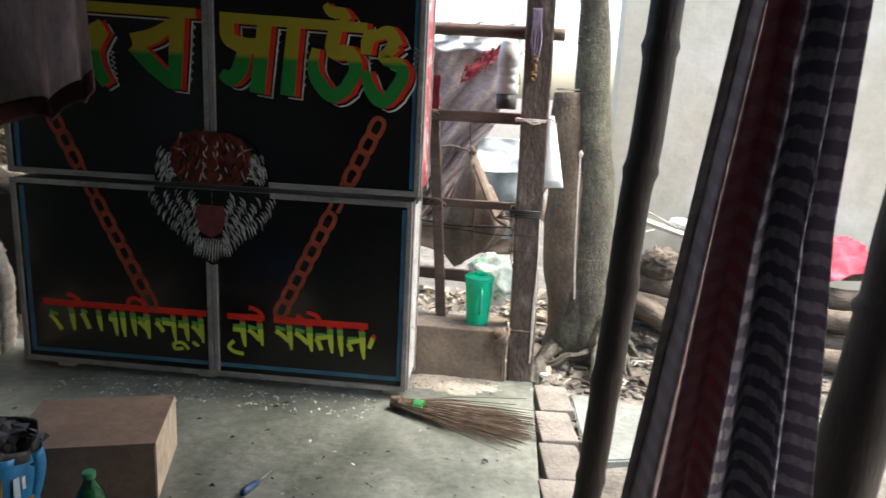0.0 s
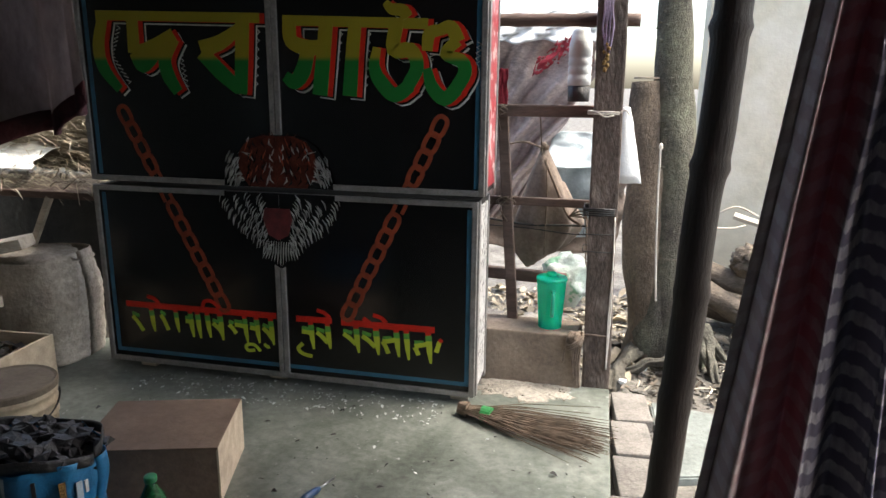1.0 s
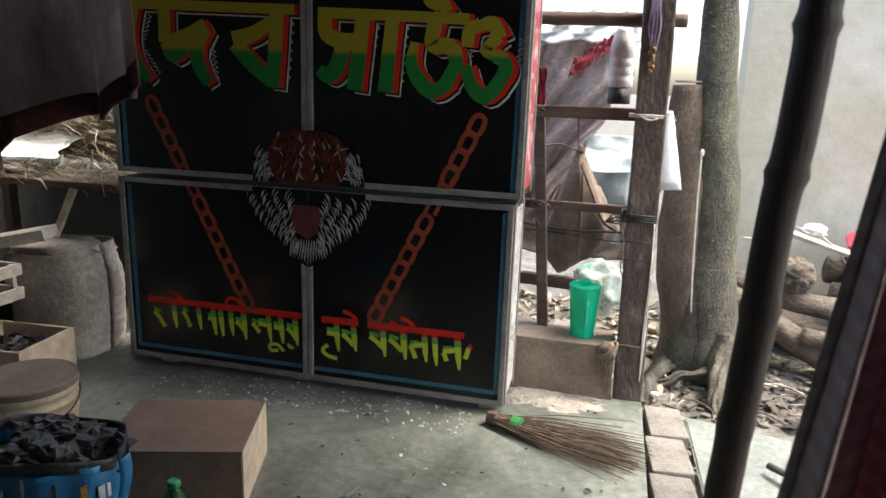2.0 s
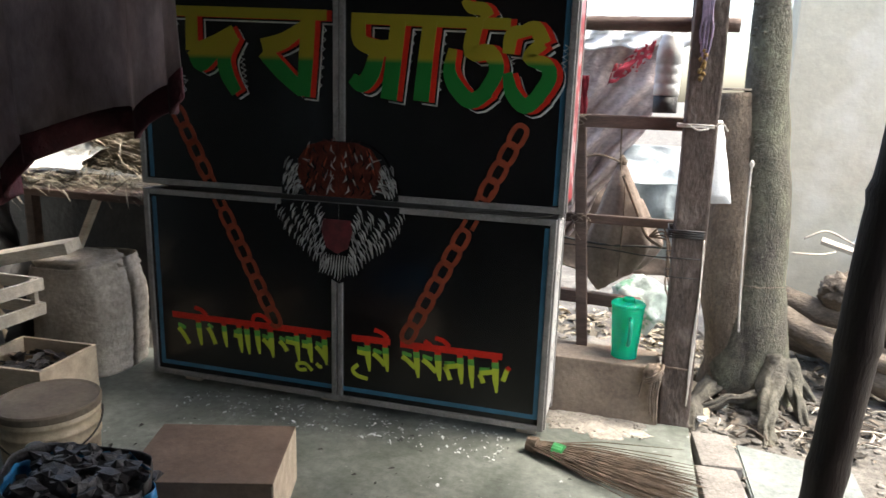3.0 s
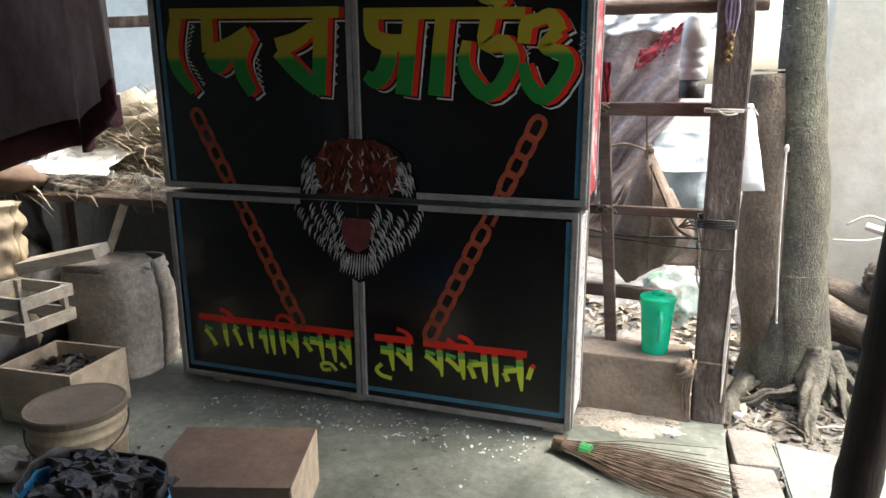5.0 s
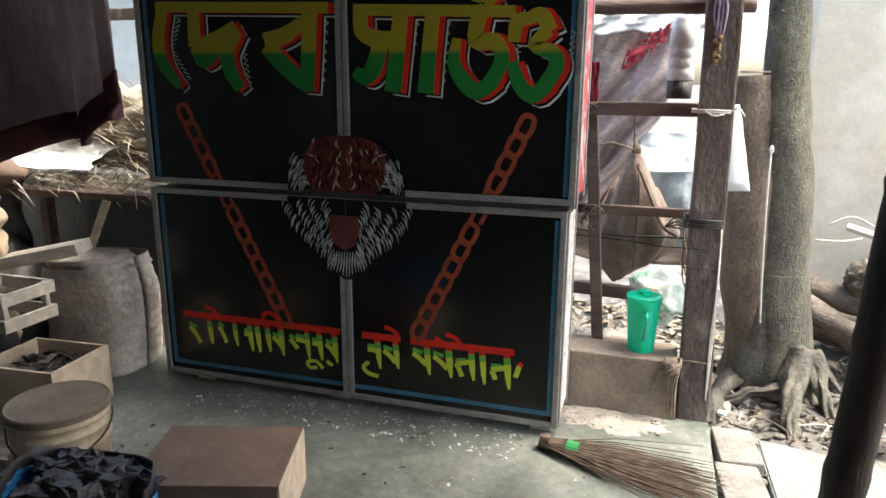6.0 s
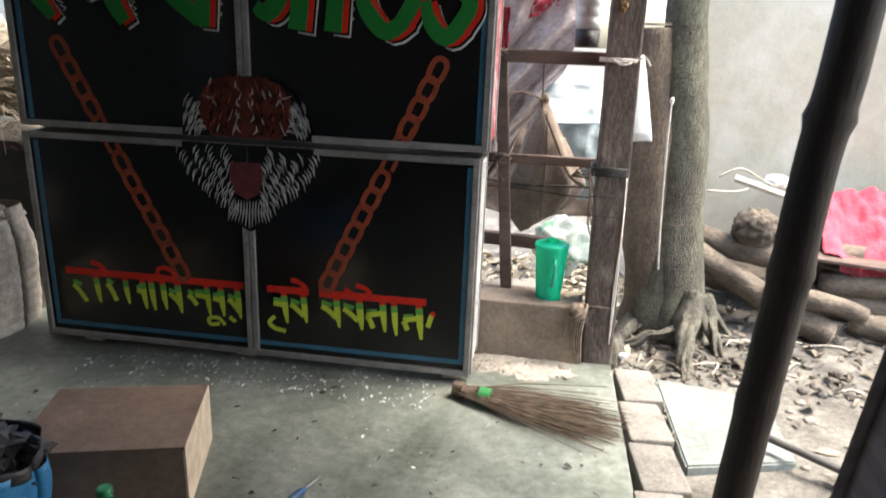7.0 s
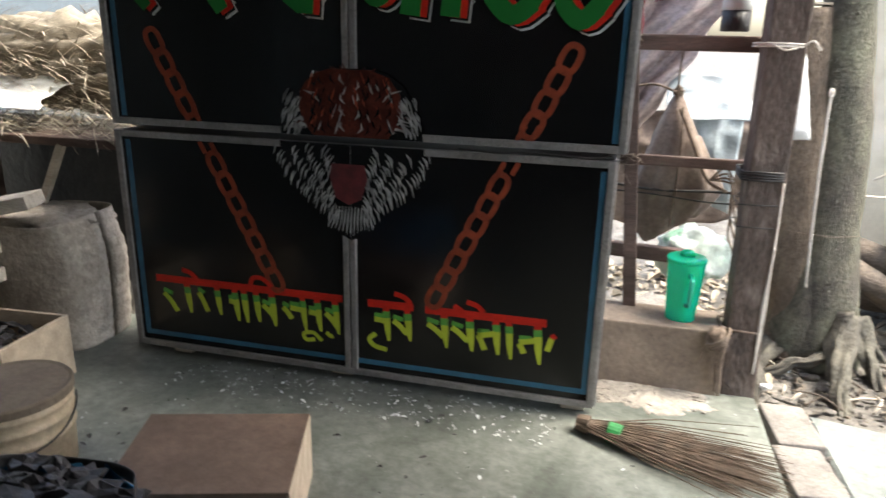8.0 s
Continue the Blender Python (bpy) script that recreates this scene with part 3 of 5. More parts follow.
# the emblem, as plain shapes in its colours
def emblem():
    cx = -0.735
    rnd = random.Random(3)
    ground_up = [(0.0, 0.966), (0.06, 0.968), (0.11, 0.955), (0.155, 0.925), (0.19, 0.87), (0.212, 0.81), (0.214, 0.777), (0.0, 0.777)]
    ground_low = [(0.0, 0.756), (0.218, 0.756), (0.218, 0.71), (0.185, 0.655), (0.13, 0.605), (0.085, 0.55), (0.055, 0.50), (0.0, 0.472)]
    rust = [(0.0, 0.962), (0.06, 0.964), (0.115, 0.945), (0.148, 0.90), (0.152, 0.85), (0.13, 0.80), (0.112, 0.778), (0.0, 0.778)]
    for s in (-1, 1):
        # black ground over the strips, one half on each door, and the rust field on it
        part("emblem_field", plate([(cx + s * (0.0005 + x), z) for x, z in ground_up], -0.0136, 0.0008), M_BLACK, upper, "black painted ground of the emblem")
        part("emblem_field", plate([(cx + s * (0.0005 + x), z) for x, z in ground_low], -0.0136, 0.0008), M_BLACK, lower, "black painted ground of the emblem")
        part("emblem_field", plate([(cx + s * (0.0005 + x), z) for x, z in rust], -0.0150, 0.001), M_RUST, upper, "rust-red plain painted field")
        # pale bars along both sides of the upper field
        for k in range(34):
            x0, z0 = cx + s * rnd.uniform(0.150, 0.205), rnd.uniform(0.785, 0.885)
            ln = rnd.uniform(0.025, 0.05)
            if abs(x0 - cx) > 0.235 - 0.45 * (z0 - 0.80):
                continue
            part("emblem_bar", stroke([(x0 - s * ln * 0.3, z0 + ln * 0.5), (x0, z0 + ln * 0.1), (x0 + s * ln * 0.15, z0 - ln * 0.35)], [0.001, rnd.uniform(0.004, 0.008), 0.001], -0.0152, 0.0006 + 0.00004 * k), M_EMBLEM, upper)
        # short pale and warm streaks over the field
        for k in range(22):
            x0, z0 = cx + s * rnd.uniform(0.012, 0.125), rnd.uniform(0.79, 0.945)
            if abs(x0 - cx) > 0.15 - 0.5 * max(0.0, z0 - 0.90):
                continue
            ln = rnd.uniform(0.02, 0.045)
            part("emblem_bar", stroke([(x0 - s * ln * 0.2, z0 + ln * 0.5), (x0, z0), (x0 + s * ln * 0.2, z0 - ln * 0.5)], [0.001, rnd.uniform(0.004, 0.008), 0.001], -0.0162, 0.0006 + 0.00005 * k), (M_ORANGE, M_EMBLEM, M_BLACK)[k % 3], upper)
        # ragged strokes fanning out of the field, rust outside, then pale
        for k in range(60):
            t = radians(-6 + 92 * (k % 30) / 29)
            r0 = (0.085, 0.118)[k // 30] + rnd.uniform(-0.012, 0.012)
            ln = rnd.uniform(0.04, 0.065)
            x0, z0 = cx + s * r0 * math.cos(t), 0.80 + 1.0 * r0 * math.sin(t)
            if z0 < 0.80:
                continue
            kind = M_RUST if t > 0.75 or k % 3 == 0 else M_EMBLEM
            part("emblem_bar", stroke([(x0, z0), (x0 + s * ln * 0.45 * math.cos(t + 0.3), z0 + ln * 0.45 * math.sin(t + 0.3)), (x0 + s * ln * math.cos(t - 0.1), z0 + ln * math.sin(t - 0.1))],
                 [0.002, rnd.uniform(0.006, 0.011), 0.001], PY - 0.0096, 0.0006 + 0.00003 * k), kind, upper)
        # dark strokes over the field
        for k in range(16):
            x0, z0 = cx + s * (0.018 + 0.028 * (k % 4) + rnd.uniform(-0.006, 0.006)), 0.80 + 0.042 * (k // 4) + rnd.uniform(-0.01, 0.01)
            part("emblem_bar", stroke([(x0, z0 - 0.012), (x0 + s * 0.014, z0 + 0.002), (x0 + s * 0.012, z0 + 0.018)], [0.001, rnd.uniform(0.005, 0.009), 0.001],
                 PY - 0.0120, 0.0006 + 0.00003 * k), M_BLACK if k % 4 else M_EMBLEM, upper)
        # pale ragged rows running down to a point
        for row in range(4):
            for k in range(20):
                f = k / 19
                q = 1 - 0.21 * row
                x0 = cx + s * (0.232 - 0.185 * f ** 1.25) * q + rnd.uniform(-0.006, 0.006)
                z0 = 0.735 - 0.20 * f ** 0.8 + 0.012 * row + rnd.uniform(-0.008, 0.008)
                if z0 > 0.742 or abs(x0 - cx) < 0.045:
                    continue
                ln = rnd.uniform(0.028, 0.05)
                part("emblem_bar", stroke([(x0 - s * ln * 0.35, z0 + ln * 0.5), (x0 - s * ln * 0.02, z0 + ln * 0.1), (x0 + s * ln * 0.12, z0 - ln * 0.5)],
                     [0.001, rnd.uniform(0.004, 0.0085), 0.001], PY - 0.0102, 0.0006 + 0.0003 * row + 0.00002 * k), M_EMBLEM, lower)
    part("emblem_field", plate([(cx - 0.006 + x, z) for x, z in ((-0.05, 0.70), (0.05, 0.70), (0.058, 0.66), (0.04, 0.60), (0.0, 0.58), (-0.04, 0.60), (-0.058, 0.66))], PY - 0.0125, 0.0009), M_DKRED, lower, "dark red plain painted patch")
    for k in range(13):
        x0 = cx - 0.06 + 0.010 * k
        part("emblem_bar", stroke([(x0 + 0.004, 0.575), (x0, 0.535), (x0 + (k - 6) * 0.002 - 0.004, 0.488 + 0.004 * abs(k - 6) + rnd.uniform(-0.008, 0.008))], [0.002, rnd.uniform(0.005, 0.008), 0.001], PY - 0.0110, 0.0006 + 0.00004 * k), M_EMBLEM, lower)


emblem()


# the two painted lines of writing, as plain blocks and bars of their size and colours
LAYER = [0]


def block(pts, w):
    """One thick painted bar with its red drop edge and thin white outline."""
    LAYER[0] += 1
    d = 0.00012 * LAYER[0]
    if len(pts) > 2 and not isinstance(w, (int, float)):
        n = len(pts)
        pts3 = spline([(x, 0, z) for x, z in pts], 4)
        w = [w[min(i // 4, n - 1)] + (w[min(i // 4 + 1, n - 1)] - w[min(i // 4, n - 1)]) * (i % 4) / 4 for i in range(len(pts3))]
        pts = [(p.x, p.z) for p in pts3]
    part("name_edge", stroke([(x + 0.027, z - 0.013) for x, z in pts], w, PY + 0.003, 0.0034 + d), M_WHITE, upper)
    part("name_gap", stroke([(x + 0.023, z - 0.008) for x, z in pts], w, PY - 0.0022, 0.0004 + d), M_BLACK, upper)
    part("name_shadow", stroke([(x + 0.018, z - 0.002) for x, z in pts], w, PY - 0.0044, 0.0004 + d), M_RED, upper)
    part("name_block", stroke(pts, w, PY - 0.0065, 0.0004 + d), M_NAME, upper)


def zigzag(x0, z0, x1, z1, n):
    """A thin toothed white line beside a block."""
    pts = [(x0 + (x1 - x0) * k / (2 * n) + (0.011 if k % 2 else -0.005), z0 + (z1 - z0) * k / (2 * n)) for k in range(2 * n + 1)]
    part("name_edge", stroke(pts, 0.0038, PY - 0.0003, 0.0006), M_WHITE, upper)


for (xa, za), (xb, zb) in (((-1.432, 1.383), (-0.778, 1.366)), ((-0.692, 1.358), (-0.175, 1.342))):
    block([(xa, za), (xb, zb)], 0.034)
# first group of blocks
for pts, w in (
        ([(-1.405, 1.37), (-1.431, 1.275), (-1.418, 1.196), (-1.358, 1.118)], [0.044, 0.050, 0.050, 0.034]),
        ([(-1.281, 1.372), (-1.284, 1.25)], [0.046, 0.050]),
        ([(-1.292, 1.252), (-1.21, 1.262), (-1.115, 1.312)], [0.040, 0.066, 0.050]),
        ([(-1.29, 1.25), (-1.252, 1.205), (-1.185, 1.25)], [0.030, 0.055, 0.035]),
        ([(-1.118, 1.302), (-1.158, 1.232), (-1.150, 1.172), (-1.115, 1.112)], [0.050, 0.052, 0.054, 0.042]),
        ([(-0.842, 1.37), (-0.852, 1.24), (-0.864, 1.108)], [0.052, 0.052, 0.050]),
        ([(-1.012, 1.262), (-0.93, 1.287), (-0.85, 1.338)], [0.060, 0.052, 0.036]),
        ([(-1.008, 1.252), (-0.94, 1.185), (-0.868, 1.125)], [0.054, 0.056, 0.046])):
    block(pts, w)
# second group of blocks
for pts, w in (
        ([(-0.668, 1.345), (-0.662, 1.29), (-0.61, 1.268), (-0.548, 1.268)], [0.050, 0.050, 0.052, 0.050]),
        ([(-0.60, 1.262), (-0.622, 1.19), (-0.655, 1.152), (-0.690, 1.172)], [0.050, 0.058, 0.052, 0.036]),
        ([(-0.532, 1.35), (-0.545, 1.24), (-0.562, 1.108)], [0.050, 0.052, 0.056]),
        ([(-0.428, 1.35), (-0.44, 1.24), (-0.452, 1.106)], [0.046, 0.048, 0.052]),
        ([(-0.283, 1.345), (-0.294, 1.26), (-0.235, 1.258), (-0.212, 1.205), (-0.245, 1.14)], [0.048, 0.048, 0.050, 0.046, 0.046]),
        ([(-0.235, 1.145), (-0.29, 1.112), (-0.340, 1.155), (-0.362, 1.205), (-0.352, 1.268)], [0.046, 0.050, 0.050, 0.040, 0.028]),
        ):
    block(pts, w)
# third group of blocks
for pts, w in (
        ([(-0.322, 1.412), (-0.30, 1.39), (-0.262, 1.385), (-0.245, 1.362)], [0.022, 0.036, 0.040, 0.040]),
        ([(-0.178, 1.256), (-0.170, 1.31), (-0.135, 1.322), (-0.098, 1.33), (-0.072, 1.285)], [0.036, 0.044, 0.036, 0.044, 0.046]),
        ([(-0.075, 1.29), (-0.118, 1.246), (-0.062, 1.225), (-0.050, 1.185), (-0.082, 1.13)], [0.040, 0.034, 0.044, 0.046, 0.046]),
        ([(-0.075, 1.135), (-0.118, 1.102), (-0.160, 1.14), (-0.178, 1.20)], [0.046, 0.048, 0.044, 0.030])):
    block(pts, w)
for x0, z0, x1, z1 in ((-1.345, 1.345, -1.385, 1.24), (-1.385, 1.24, -1.318, 1.14), (-1.10, 1.25, -1.085, 1.125), (-0.792, 1.335, -0.812, 1.13), (-0.485, 1.325, -0.515, 1.13),
                       (-0.385, 1.325, -0.402, 1.13), (-0.165, 1.25, -0.185, 1.15), (-0.005, 1.285, -0.02, 1.16)):
    zigzag(x0, z0, x1, z1, 7)


def word(x0, x1, stems):
    """A red head bar with hanging bars that turn green, then yellow-green; stems: (x, lower end, width)."""
    part("line_bar", stroke([(x0, 0.276), (x1, 0.278)], 0.024, PY, 0.0008), M_RED, lower)
    for x, low, wd in stems:
        part("line_bar", stroke([(x - 0.004, 0.276), (x - 0.002, 0.252)], wd * 0.9, PY - 0.0002, 0.0008), M_RED, lower)
        part("line_bar", stroke([(x - 0.002, 0.255), (x, 0.230)], wd, PY - 0.0004, 0.0008), M_LINEGREEN, lower)
        part("line_bar", stroke([(x, 0.233), (x + 0.003, (0.233 + low) / 2), (x + 0.008, low)], [wd, wd * 0.85, wd * 0.35], PY - 0.0006, 0.0008), M_LINE, lower)


def sweep(pts, w, material):
    part("line_bar", stroke([(p.x, p.z) for p in spline([(x, 0, z) for x, z in pts], 5)], w, PY - 0.0012, 0.0008), material, lower)


word(-1.43, -0.772, [(-1.315, 0.166, 0.022), (-1.205, 0.172, 0.02), (-1.141, 0.159, 0.022), (-1.109, 0.157, 0.022), (-1.066, 0.164, 0.022), (-1.011, 0.157, 0.024), (-0.905, 0.156, 0.02), (-0.855, 0.160, 0.022), (-0.795, 0.158, 0.022)])
word(-0.69, -0.545, [(-0.629, 0.158, 0.022), (-0.561, 0.166, 0.022)])
word(-0.508, -0.147, [(-0.447, 0.160, 0.022), (-0.369, 0.160, 0.024), (-0.290, 0.160, 0.022), (-0.252, 0.151, 0.021), (-0.168, 0.146, 0.024)])
# slanting bars between the stems
for x, z, dx, dz in ((-1.405, 0.225, 0.045, -0.06), (-1.275, 0.24, 0.03, -0.062), (-1.165, 0.225, 0.035, -0.006), (-1.045, 0.225, 0.04, -0.04), (-0.975, 0.226, 0.03, -0.035), (-0.95, 0.228, 0.045, -0.004),
                     (-0.885, 0.222, 0.035, -0.006), (-0.83, 0.225, 0.04, -0.045), (-0.668, 0.226, 0.04, -0.004), (-0.608, 0.228, 0.045, -0.04), (-0.50, 0.232, 0.05, -0.038), (-0.425, 0.230, 0.05, -0.04),
                     (-0.345, 0.215, 0.05, 0.012), (-0.345, 0.215, 0.022, -0.045), (-0.222, 0.21, 0.05, 0.012), (-0.222, 0.205, 0.015, -0.03)):
    sweep([(x, z), (x + dx * 0.5, z + dz * 0.4), (x + dx, z + dz)], 0.017, M_LINE)
    part("line_bar", stroke([(x, z + 0.014), (x + dx * 0.7, z + 0.014 + dz * 0.2)], 0.014, PY - 0.001, 0.0008), M_LINEGREEN, lower)
for x, z in ((-1.30, 0.298), (-0.575, 0.300), (-0.352, 0.300)):
    sweep([(x - 0.03, z + 0.016), (x, z + 0.008), (x + 0.022, z - 0.01)], 0.016, M_RED)
sweep([(-1.085, 0.29), (-1.075, 0.312), (-1.045, 0.315), (-1.01, 0.29)], 0.015, M_RED)
sweep([(-0.42, 0.30), (-0.40, 0.288), (-0.385, 0.272)], 0.016, M_RED)
sweep([(-0.845, 0.128), (-0.872, 0.152), (-0.905, 0.146), (-0.898, 0.126), (-0.868, 0.130)], 0.013, M_LINE)
sweep([(-0.828, 0.16), (-0.815, 0.148), (-0.806, 0.15)], 0.013, M_LINE)
sweep([(-0.665, 0.178), (-0.685, 0.156), (-0.668, 0.136), (-0.628, 0.128)], 0.015, M_LINE)
sweep([(-0.118, 0.244), (-0.13, 0.235)], 0.016, M_RED)
sweep([(-0.128, 0.235), (-0.134, 0.212), (-0.14, 0.192)], 0.017, M_LINE)

# twine and straw tuft caught in the joint
solid("knotted_wire", tube(spline([(-0.42, -0.016, 0.765), (-0.3, -0.02, 0.76), (-0.2, -0.015, 0.768), (-0.08, -0.02, 0.763), (-0.01, -0.015, 0.77)]), 0.0025, 6), M_DARKWIRE,
      (-0.2, 0, 0.765), "thin dark wire lying along the joint of the cabinets", "wire")

# ---- the opening beside the cabinets ----
def timber_post():
    bm = box((0.439, 0.317, 1.048), (0.104, 0.106, 2.3), 0.008)
    bmesh.ops.subdivide_edges(bm, edges=[e for e in bm.edges if abs(e.verts[0].co.z - e.verts[1].co.z) > 1], cuts=30)
    for v in bm.verts:
        z = v.co.z
        v.co.x += -0.018 * z + 0.004 * noise.noise(Vector((v.co.x * 20, v.co.y * 20, z * 5)))
        v.co.y += 0.004 * noise.noise(Vector((v.co.x * 20, v.co.y * 20 + 7, z * 5)))
    return bm


solid("timber_post", timber_post(), M_POST, (0.417, 0.317, -0.07), "weathered dark square timber post with rope bindings", "post")


def rope_turns(name, z, n, r, material, label, wide=0.0545, tails=()):
    bms = []
    for k in range(n):
        zz = z + k * r * 2.1
        x0 = 0.424 - 0.018 * zz
        ring = [(x0 + sx * wide, 0.317 + sy * 0.0555, zz + 0.004 * noise.noise(Vector((sx * 3, sy * 3, zz * 40)))) for sx, sy in
                ((-1, -1), (0, -1.03), (1, -1), (1.03, 0), (1, 1), (0, 1.03), (-1, 1), (-1.03, 0), (-1, -1))]
        bms.append(tube(ring, r, 6))
    for t in tails:
        bms.append(tube(spline(t), r * 0.9, 6))
    return solid(name, join(*bms), material, (0.424, 0.317, z), label, "rope", smooth=True)


rope_turns("rope_binding", 1.052, 2, 0.0032, M_STRING, "pale cord tied round the timber post", tails=[[(0.462, 0.255, 1.057), (0.481, 0.248, 1.067), (0.501, 0.255, 1.043)], [(0.383, 0.253, 1.057), (0.412, 0.248, 1.043), (0.442, 0.248, 1.048)]])
rope_turns("wire_binding", 0.684, 4, 0.0036, M_DARKWIRE, "dark wire wound round the timber post")
rope_turns("wire_binding", 0.612, 1, 0.002, M_DARKWIRE, "thin dark wire round the timber post")
rope_turns("wire_binding", 0.545, 1, 0.002, M_DARKWIRE, "thin dark wire round the timber post")
rope_turns("rope_binding", 0.215, 1, 0.004, M_ROPE, "brown rope tied round the post foot")
solid("rope_knot", join(blob((0.352, 0.215, 0.205), (0.03, 0.022, 0.032), 3, 0.45, 5), *[tube([(0.352 + 0.030 * math.cos(t + k), 0.214 + 0.022 * math.sin(t + k), 0.205 + (0.02 + 0.006 * k) * math.sin(t * 1.3 + k)) for t in [0.3 * i for i in range(22)]], 0.0045, 6, 0.3, k) for k in range(3)],
      *[tube(spline([(0.348 + 0.009 * k, 0.212, 0.18), (0.346 + 0.008 * k, 0.208, 0.12), (0.352 + 0.006 * k + 0.006 * (k % 2), 0.214, 0.05 - 0.012 * k)]), 0.0042, 6, 0.3, k) for k in range(4)],
      tube(spline([(0.33, 0.212, 0.204), (0.315, 0.212, 0.165), (0.31, 0.218, 0.107)]), 0.003, 6), tube(spline([(0.352, 0.214, 0.22), (0.362, 0.235, 0.232), (0.375, 0.258, 0.222)]), 0.005, 6)), M_ROPE, (0.35, 0.215, 0.2),
      "brown rope knot with tails hanging from the post foot", "rope", smooth=True)
gl = thing("garland", (0.408, 0.255, 1.358), "faded mauve string garland tied to the post", "garland")
for k in range(6):
    part("strand", tube(spline([(0.385 + 0.006 * k, 0.257, 1.46), (0.388 + 0.005 * k, 0.252, 1.40), (0.384 + 0.006 * k + 0.005 * (k % 2), 0.254, 1.35), (0.39 + 0.004 * k, 0.256, 1.31 - 0.025 * (k % 3))]), 0.0036, 6, 0.7, k), M_PURPLE, gl, smooth=True)
solid("garland", join(*[blob((0.402 + 0.007 * math.sin(k * 2.3), 0.256 - 0.003 * (k % 2), 1.29 - 0.012 * k), (0.007, 0.006, 0.008), 2, 0.9, 4, k) for k in range(8)]), M_YELLOW, (0.405, 0.255, 1.25), "short dried brown flower string hanging on the post", "garland", smooth=True)
# hanging loose strings along the post's far edge
solid("loose_string", join(*[tube(spline([(0.470 + 0.004 * k, 0.262, 0.68 - 0.1 * k), (0.474, 0.258, 0.48), (0.470 + 0.004 * k, 0.261, 0.3), (0.474, 0.258, 0.08)]), 0.0026, 6) for k in range(3)]), M_STRING,
      (0.478, 0.274, 0.1), "frayed pale string hanging along the post", "string", smooth=True)


def bamboo_bar(a, b, r, segs=12, gap=0.28, wob=0.05, seed=0):
    a, b = Vector(a), Vector(b)
    n = max(8, int((b - a).length / 0.02))
    pts, rad = [], []
    for k in range(n + 1):
        t = k / n
        d = t * (b - a).length
        m = min((d + seed * 0.07) % gap, gap - (d + seed * 0.07) % gap)
        k_ = int((d + seed * 0.07) / gap)
        pts.append(a.lerp(b, t) + Vector((0.003 * math.sin(k_ * 2.3 + seed), 0.003 * math.cos(k_ * 1.7 + seed), 0)) * min(1.0, m / 0.05))
        rad.append(r * (1 + 0.17 * math.exp(-(m / 0.010) ** 2)))
    return tube(pts, rad, segs, wob, seed)


solid("bamboo_rail", bamboo_bar((-0.498, 0.392, 1.392), (0.513, 0.383, 1.382), 0.024), M_RAIL, (0, 0.387, 1.387), "brown bamboo rail tied across the opening", "rail", group="rails of the opening", smooth=True)
solid("wooden_rail", box((0.187, 0.395, 1.055), (0.42, 0.03, 0.046), 0.006), M_RAIL, (0.187, 0.395, 1.055), "flat brown wooden rail between two posts", "rail", group="rails of the opening")
solid("wooden_rail", box((0.135, 0.444, 0.694), (0.62, 0.022, 0.034), 0.005), M_RAIL, (0.135, 0.444, 0.694), "thin brown wooden rail across the opening", "rail", group="rails of the opening")
solid("wooden_rail", box((0.019, 0.586, 0.349), (0.55, 0.04, 0.05), 0.006, pose(0, 0, 0, 0, 2, 0)), M_RAIL, (0.019, 0.586, 0.349), "low brown wooden rail behind the half wall", "rail", group="rails of the opening")
solid("thin_post", box((0.05, 0.416, 0.679), (0.042, 0.03, 0.98), 0.005, pose(0, 0, 0, -3, -4.9, 0)), M_RAIL, (0.085, 0.416, 0.204), "thin brown wooden upright standing on the low wall", "post")
for k, (z, s) in enumerate(((0.60, 0.0), (0.565, 0.02))):
    solid("cable", tube(spline([(-0.1, 0.52, z + 0.01), (0.12, 0.5, z - 0.012 + s), (0.3, 0.49, z - 0.005), (0.47, 0.45, z + 0.005)]), 0.005 - 0.002 * k, 6), M_DARKWIRE, (0.2, 0.5, z), "thin dark cable slung across the opening", "cable", smooth=True)

for x, y, z in ((0.012, 0.402, 1.057), (0.043, 0.43, 0.698), (0.393, 0.402, 1.057), (0.408, 0.378, 1.387)):
    rnd = random.Random(int(x * 1000))
    turns = [tube([(x + 0.032 * math.cos(t) + 0.004 * k, y + 0.034 * math.sin(t), z + 0.018 * math.sin(t * 1.0 + k * 1.9)) for t in [2 * math.pi * i / 14 for i in range(15)]], 0.0026, 5) for k in range(-2, 3)]
    tail = tube(spline([(x, y - 0.03, z), (x + rnd.uniform(-0.02, 0.02), y - 0.04, z - 0.03), (x + rnd.uniform(-0.03, 0.03), y - 0.038, z - 0.08)]), 0.002, 5)
    solid("lashing", join(*turns, tail), M_ROPE, (x, y, z), "brown twine lashing at a rail joint", "twine", smooth=True)

